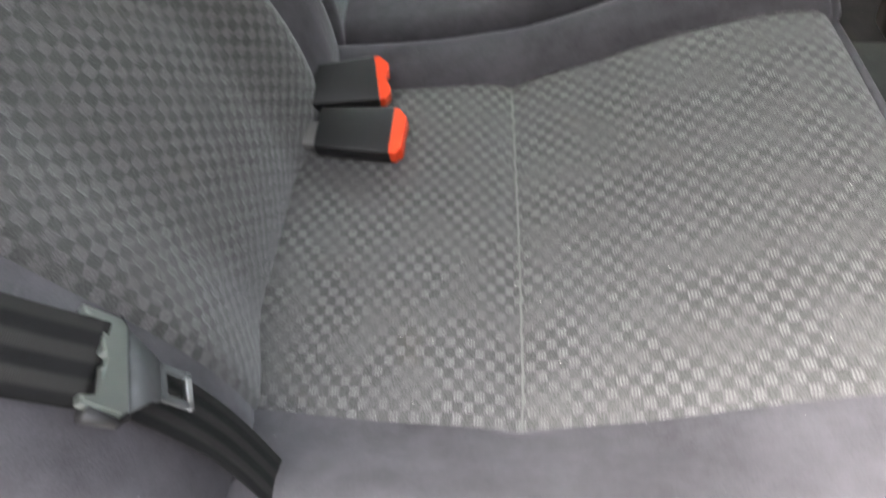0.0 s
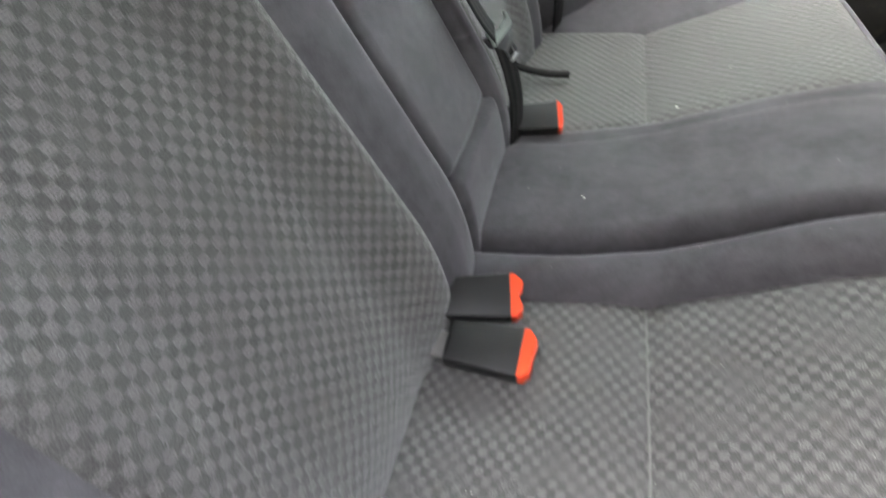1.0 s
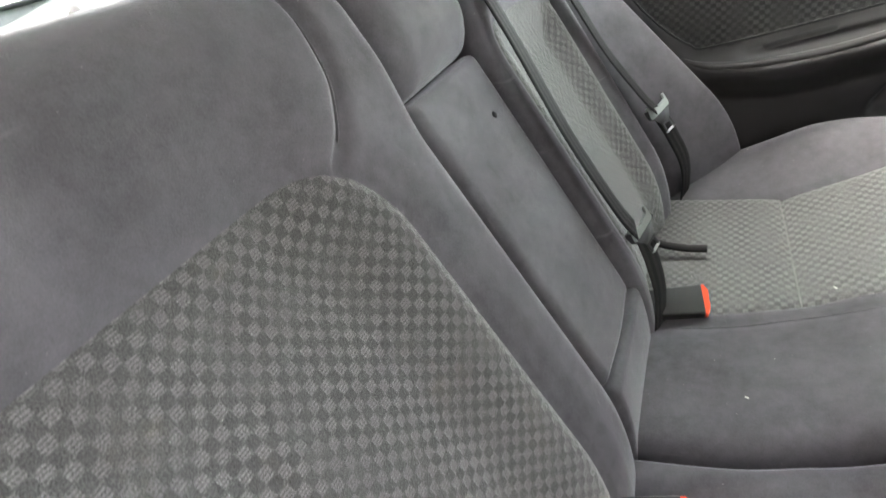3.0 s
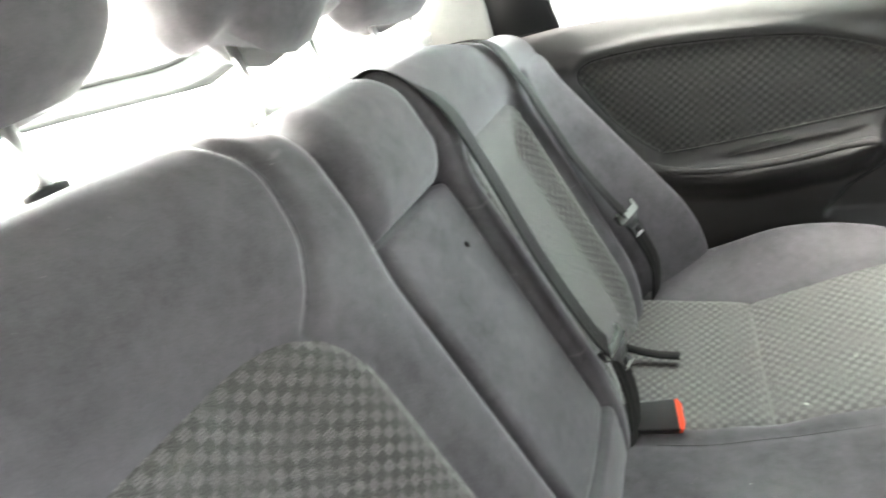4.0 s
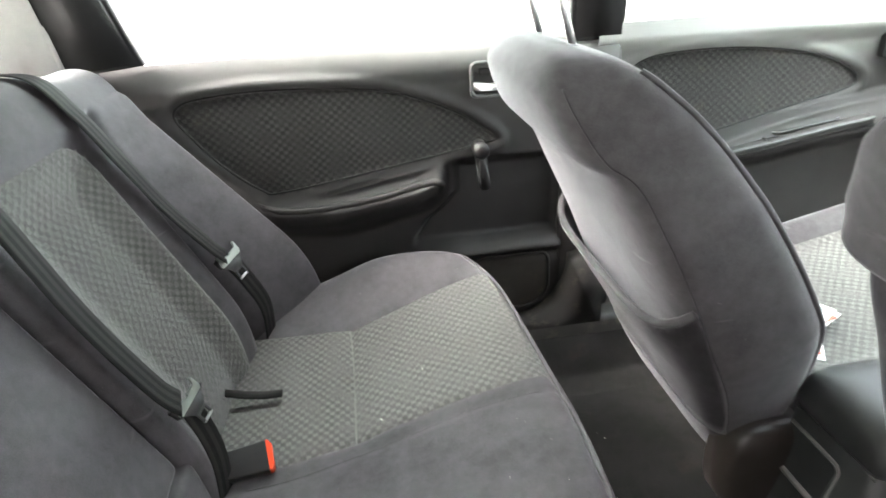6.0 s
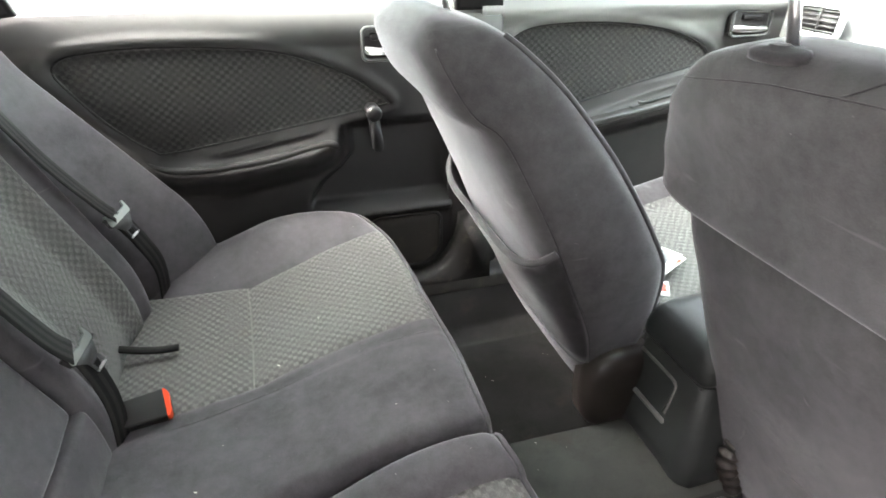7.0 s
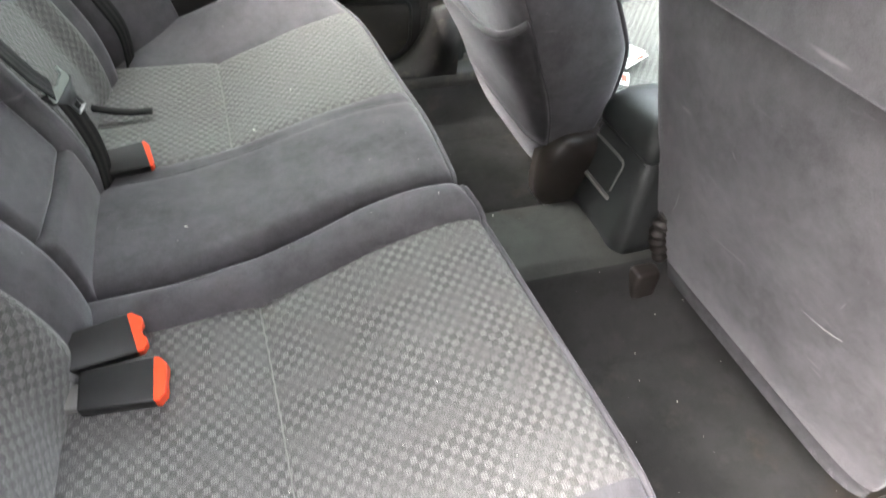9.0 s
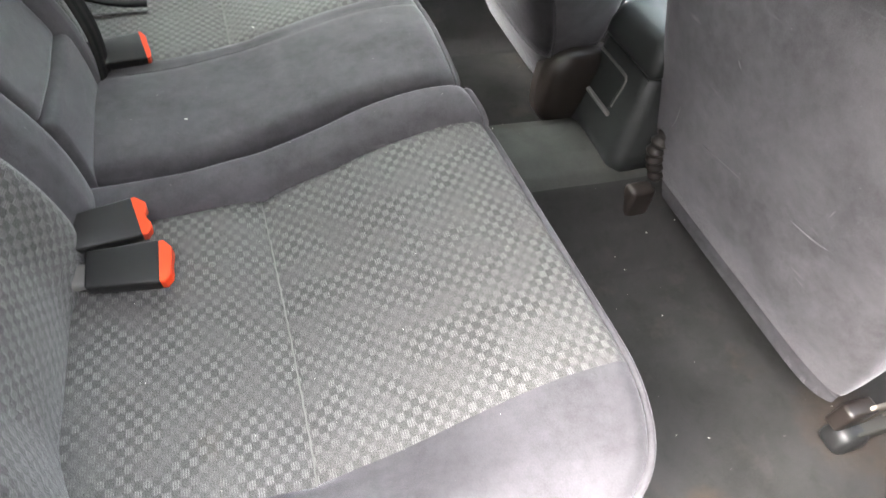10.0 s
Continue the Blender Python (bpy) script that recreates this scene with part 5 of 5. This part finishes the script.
    side = -1 if y0 > 0 else 1
    if side > 0:
        prof = [(-0.062, -0.09), (-0.066, -0.03), (-0.060, 0.022), (-0.036, 0.050), (0.0, 0.058), (0.06, 0.066), (0.09, 0.06), (0.095, -0.02), (0.08, -0.095), (0.0, -0.10)]
        at = axes((sx + 0.02, 0.226, sz - 0.055), (1, 0, 0), (0, 1, 0))
    else:
        prof = [(-0.040, -0.086), (-0.058, -0.060), (-0.064, -0.010), (-0.060, 0.036), (-0.038, 0.066), (0.0, 0.072), (0.06, 0.060), (0.095, 0.040), (0.10, -0.02), (0.08, -0.09), (0.0, -0.094)]
        at = axes((sx + 0.040, -0.190, sz - 0.094), (1, 0, 0), (0, -1, 0))
    dome = [[at @ Vector((0.012 + (a - 0.012) * k, b * k, h)) for a, b in spline(prof, 6, True)[:-1]]
            for k, h in ((1.0, -0.02), (1.0, 0.010), (0.985, 0.019), (0.94, 0.027), (0.87, 0.033), (0.76, 0.037), (0.55, 0.040), (0.25, 0.041))]
    part("recliner_cover", loft(dome), BROWN_BLACK, th, "brownish black plastic recliner cover")
    for sgn in (-1, 1):
        rail(th, sx + (0.30 if pocket else 0.065 if sgn < 0 else 0.100), sgn * (0.215 if pocket else 0.20) - (0 if pocket or sgn > 0 else 0.090))
    part("seat_frame", rbox(0.40, 0.42, 0.07, 0.01, (sx + 0.24, 0, sz - 0.13)), BLACK, th)
    if pocket:
        z_low, z_mid, z_side = pocket
        rows = []
        js = list(range(n // 2 - 11, n // 2 + 12))
        ks = [k for k in range(len(rings)) if rings[k][n // 2].z < z_side + 0.06]
        for q in range(11):
            row = []
            for j in js:
                t = (j - js[0]) / (len(js) - 1) * 2 - 1
                ztop = z_mid + (z_side - z_mid) * abs(t) ** 1.7
                zt = z_low + (ztop - z_low) * q / 10
                col = [rings[k][j] for k in range(len(rings))]
                zs = [p.z for p in col]
                x = float(np.interp(zt, zs, [p.x for p in col]))
                y = float(np.interp(zt, zs, [p.y for p in col]))
                row.append(Vector((x - 0.003 - 0.020 * (1 - t * t) * q / 10, y * 1.004, zt)))
            rows.append(row)
        bm = loft([[tuple(p) for p in r] for r in rows], closed=False, caps=False)
        bmesh.ops.solidify(bm, geom=list(bm.faces), thickness=0.006)
        part("map_pocket", bm, VELOUR_FRONT, th, "grey velour map pocket with a sagging hem")
        part("pocket_hem", tube(spline([tuple(p + Vector((-0.002, 0, 0))) for p in rows[-1]], 3), 0.0065, 8), VELOUR_FRONT, th)
    return th


# passenger's seat, further back and reclined
front_seat(0.300, [(0.700, 0.190), (0.668, 0.250), (0.640, 0.33), (0.595, 0.42), (0.560, 0.507), (0.508, 0.62), (0.482, 0.675), (0.463, 0.700), (0.432, 0.722), (0.408, 0.770), (0.402, 0.805), (0.425, 0.832), (0.450, 0.840)],
           [(0.800, 0.268), (0.812, 0.33), (0.810, 0.403), (0.788, 0.486), (0.702, 0.621), (0.606, 0.740), (0.548, 0.798), (0.505, 0.826), (0.470, 0.836), (0.455, 0.842)],
           [(0, 0.182), (0.10, 0.200), (0.3, 0.240), (0.6, 0.243), (0.8, 0.225), (0.9, 0.19), (0.96, 0.14), (1, 0.08)], 0.63,
           "grey velour front passenger seat with map pocket", (0.70, 0.315), (0.27, 0.478, 0.525))
# driver's seat
front_seat(-0.315, [(0.865, 0.125), (0.832, 0.20), (0.795, 0.33), (0.752, 0.44), (0.708, 0.575), (0.704, 0.628), (0.710, 0.650), (0.698, 0.665), (0.652, 0.661), (0.629, 0.668), (0.625, 0.694), (0.612, 0.740), (0.590, 0.800), (0.590, 0.830), (0.610, 0.850), (0.635, 0.857)],
           [(0.905, 0.20), (0.935, 0.27), (0.955, 0.36), (0.930, 0.47), (0.855, 0.60), (0.770, 0.72), (0.725, 0.78), (0.700, 0.82), (0.680, 0.845), (0.665, 0.855), (0.655, 0.858), (0.645, 0.859)],
           [(0, 0.250), (0.08, 0.258), (0.5, 0.258), (0.61, 0.270), (0.68, 0.279), (0.8, 0.270), (0.88, 0.240), (0.94, 0.19), (1, 0.10)], 0.63,
           "grey velour driver's seat with a padded upper back", (0.88, 0.32), None)
head_restraint((0.448, 0.300, 0.905), -16, 0.25, 0.16, 0.11, 0.070, 0.085, "dark grey front head restraint on chrome posts", VELOUR_FRONT, "front head restraints")
head_restraint((0.600, -0.295, 0.905), -14, 0.27, 0.16, 0.11, 0.078, 0.065, "dark grey front head restraint on chrome posts", VELOUR_FRONT, "front head restraints")
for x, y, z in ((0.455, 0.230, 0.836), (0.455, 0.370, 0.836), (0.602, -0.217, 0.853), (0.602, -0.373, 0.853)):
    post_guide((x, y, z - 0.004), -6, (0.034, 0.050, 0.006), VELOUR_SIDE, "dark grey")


# ---- centre console ----
console = thing("centre_console", ONE, "black plastic centre console with padded lid and rear ashtray", "console")


def fixed_ring(x0, x1, y0, y1, z, r, slope=0.0, n=10):
    pts = []
    for cx, cy, a0 in ((x1 - r, y1 - r, 0), (x0 + r, y1 - r, 90), (x0 + r, y0 + r, 180), (x1 - r, y0 + r, 270)):
        for k in range(n):
            a = radians(a0 + 90 * k / (n - 1))
            pts.append((cx + r * math.cos(a), cy + r * math.sin(a), z + slope * (cx + r * math.cos(a) - x0)))
    return pts


part("housing", loft([fixed_ring(0.748, 1.20, -0.092, 0.106, 0.135, 0.030), fixed_ring(0.757, 1.20, -0.086, 0.106, 0.18, 0.029), fixed_ring(0.775, 1.20, -0.070, 0.107, 0.26, 0.027),
                      fixed_ring(0.786, 1.20, -0.058, 0.107, 0.314, 0.024), fixed_ring(0.790, 1.20, -0.055, 0.104, 0.318, 0.024)]), CONSOLE, console)
part("lid", loft([fixed_ring(0.786, 1.18, -0.056, 0.105, 0.320, 0.014), fixed_ring(0.782, 1.18, -0.058, 0.108, 0.328, 0.018), fixed_ring(0.783, 1.18, -0.057, 0.107, 0.350, 0.020), fixed_ring(0.790, 1.18, -0.052, 0.102, 0.372, 0.024),
                  fixed_ring(0.803, 1.16, -0.040, 0.092, 0.386, 0.028), fixed_ring(0.83, 1.12, -0.022, 0.07, 0.392, 0.03)]), CONSOLE, console, "padded black lid")


def rear_face(y, z, out=0.0):
    return Vector((0.748 + (z - 0.135) * 0.232 - out, y, z))


fm = axes(rear_face(0, 0.23), (0, -1, 0), (-1, 0, 0.232))
part("ashtray", extruded(round_rect(-0.083, 0.003, -0.004, 0.060, (0.005, 0.005, 0.010, 0.005), 0.004)[:-1], 0.0035, 0.0018, fm), CONSOLE, console, "black ashtray flap", False)
edge = spline([(-0.090, 0.064), (-0.05, 0.0645), (-0.006, 0.064), (0.003, 0.061), (0.0075, 0.054), (0.008, 0.03), (0.008, 0.004)], 5)
part("upper_lip", tube([fm @ Vector((a, b, 0.0025)) for a, b in edge], lambda t: 0.0030 - 0.0012 * smooth(t * 2 - 0.7), 8), LIP, console, "worn grey lip round the ashtray, its highlight painted in")
part("lower_lip", tube([fm @ Vector((a, -0.0095, 0.003)) for a in (-0.088, -0.086, -0.04, 0.012, 0.014)], lambda t: 0.0046 * min(1.0, 0.4 + 8 * t, 0.4 + 8 * (1 - t)), 10), LIP, console, "worn grey lower lip, its highlight painted in")
part("seam_line", tube([fm @ Vector((x, 0.092 - 0.006, 0.001)) for x in (-0.095, -0.05, 0.0, 0.03, 0.05)], 0.0018, 6), BLACK, console)
boot = thing("belt_stalk_boot", ONE, "black ribbed rubber boot beside the console", "rubber boot")
part("boot", tube(spline([(0.858, -0.102, 0.09), (0.846, -0.100, 0.15), (0.826, -0.098, 0.200), (0.838, -0.096, 0.238), (0.86, -0.094, 0.25)], 16), lambda t: 0.015 + 0.0026 * math.sin(t * 66), 14), BROWN_BLACK, boot)
foot = thing("rail_end_cover", ONE, "black plastic seat rail end cover on the carpet", "plastic cover")
part("cap", rbox(0.060, 0.044, 0.140, 0.009, (0.806, -0.126, 0.070), taper=(0.85, 0.75)), BROWN_BLACK, foot)

# ---- dashboard ----
dash = thing("dashboard", ONE, "silver-grey dashboard with a black air vent", "dashboard")
part("fascia", loft([[(x, y, z) for x, z in ((1.46, 0.60), (1.44, 0.70), (1.45, 0.80), (1.52, 0.86), (1.9, 0.84), (1.9, 0.3), (1.6, 0.3), (1.5, 0.45))]
                     for y in (-0.63, -0.3, 0, 0.3, 0.63)]), DASH, dash)
part("lower_dash", loft([[(x, y, z) for x, z in ((1.44, 0.60), (1.425, 0.64), (1.43, 0.695), (1.47, 0.70), (1.6, 0.5), (1.55, 0.35), (1.48, 0.45))]
                         for y in (-0.63, -0.3, 0, 0.3, 0.63)]), DASH_DARK, dash)
vm = axes((1.425, 0.512, 0.750), (0, -1, 0), (-1, 0, 0.12))
ring = round_rect(-0.062, 0.062, -0.032, 0.032, (0.02, 0.012, 0.018, 0.012), 0.006)
part("vent_surround", tube([vm @ Vector((a, b, 0.006)) for a, b in ring] + [vm @ Vector((*ring[0], 0.006))], 0.0075, 8), SURROUND, dash, "pale vent surround")
part("vent_cavity", extruded(ring[:-1], 0.004, 0, vm), BLACK, dash)
for k in range(5):
    part("vent_slat", rbox(0.104, 0.0035, 0.008, 0.001, (0.0, -0.021 + 0.0105 * k, 0.006), m=vm), DASH_DARK, dash)
part("vent_rib", rbox(0.004, 0.052, 0.004, 0.001, (0.006, 0.0, 0.010), m=vm), DASH_DARK, dash)

# ---- things left on the passenger's seat ----
papers = thing("leaflets", ONE, "white and red printed leaflets on the passenger seat", "papers")
for k, (x, y, a, w, h, mat) in enumerate(((0.915, 0.245, 25, 0.075, 0.055, WHITE), (0.905, 0.240, 12, 0.07, 0.045, RED), (0.912, 0.245, 30, 0.07, 0.05, WHITE), (0.915, 0.25, 36, 0.04, 0.03, DASH))):
    part("sheet", rbox(w, h, 0.002, 0.0008, (0, 0, 0), m=Matrix.Translation((x, y, 0.360 + 0.003 * k)) @ pose(0, 0, 0, 2, -6, a)), mat, papers)
card = thing("leaflet", Matrix.Translation((0.85, 0.150, 0.366)) @ pose(0, 0, 0, 0, -8, 60), "small red and white card between seat and console", "papers")
part("sheet", rbox(0.04, 0.018, 0.002, 0.0008), WHITE, card)
part("print_block", rbox(0.020, 0.009, 0.0012, 0.0004, (0, 0, 0.0016)), RED, card)

# ---- lint on the seats ----
lint = bmesh.new()
rng = random.Random(4)
spots = [(0.058, -0.015), (0.173, 0.204), (0.248, 0.293)]
for x, y in spots + [(rng.uniform(-0.03, 0.40), rng.uniform(-0.60, 0.62)) for _ in range(70)]:
    big = (x, y) in spots
    a = 3.0
    z = None
    for fy, fz, lo, hi in ((near_y, near_z, 0.05, 2.95), (far_y, far_z, 0.05, 2.95)):
        for k in range(200):
            t = lo + (hi - lo) * k / 199
            if abs(fy(t, x) - y) < 0.003:
                z = fz(t, x, y)
                break
        if z is not None:
            break
    if z is None:
        continue
    s = 0.0042 if big else rng.uniform(0.0006, 0.0014)
    ang = rng.uniform(0, 3.14)
    bmesh.ops.create_cube(lint, size=1, matrix=Matrix.Translation((x, y, z + 0.0008)) @ pose(0, 0, 0, rng.uniform(-20, 20), 0, math.degrees(ang)) @ Matrix.Diagonal((s, s * 0.28, s * 0.25, 1)))
tagged(part("lint", lint, LINT, smooth=False), "pale bits of lint on the seat cushions", "lint", kind="stuff")

dust = bmesh.new()
for _ in range(90):
    x, y = rng.uniform(0.46, 1.0), rng.uniform(-0.62, 0.55)
    s = rng.choice((0.0006, 0.0008, 0.001, 0.0012, 0.0022))
    z = floor_z(y) + 0.004 * noise.noise(Vector((x * 6, y * 6, 0)))
    bmesh.ops.create_cube(dust, size=1, matrix=Matrix.Translation((x, y, z + 0.001)) @ pose(0, 0, 0, 0, 0, rng.uniform(0, 180)) @ Matrix.Diagonal((s, s * 0.5, s * 0.4, 1)))
tagged(part("crumbs", dust, LINT, smooth=False), "pale crumbs and grit scattered on the carpet", "crumbs", kind="stuff")
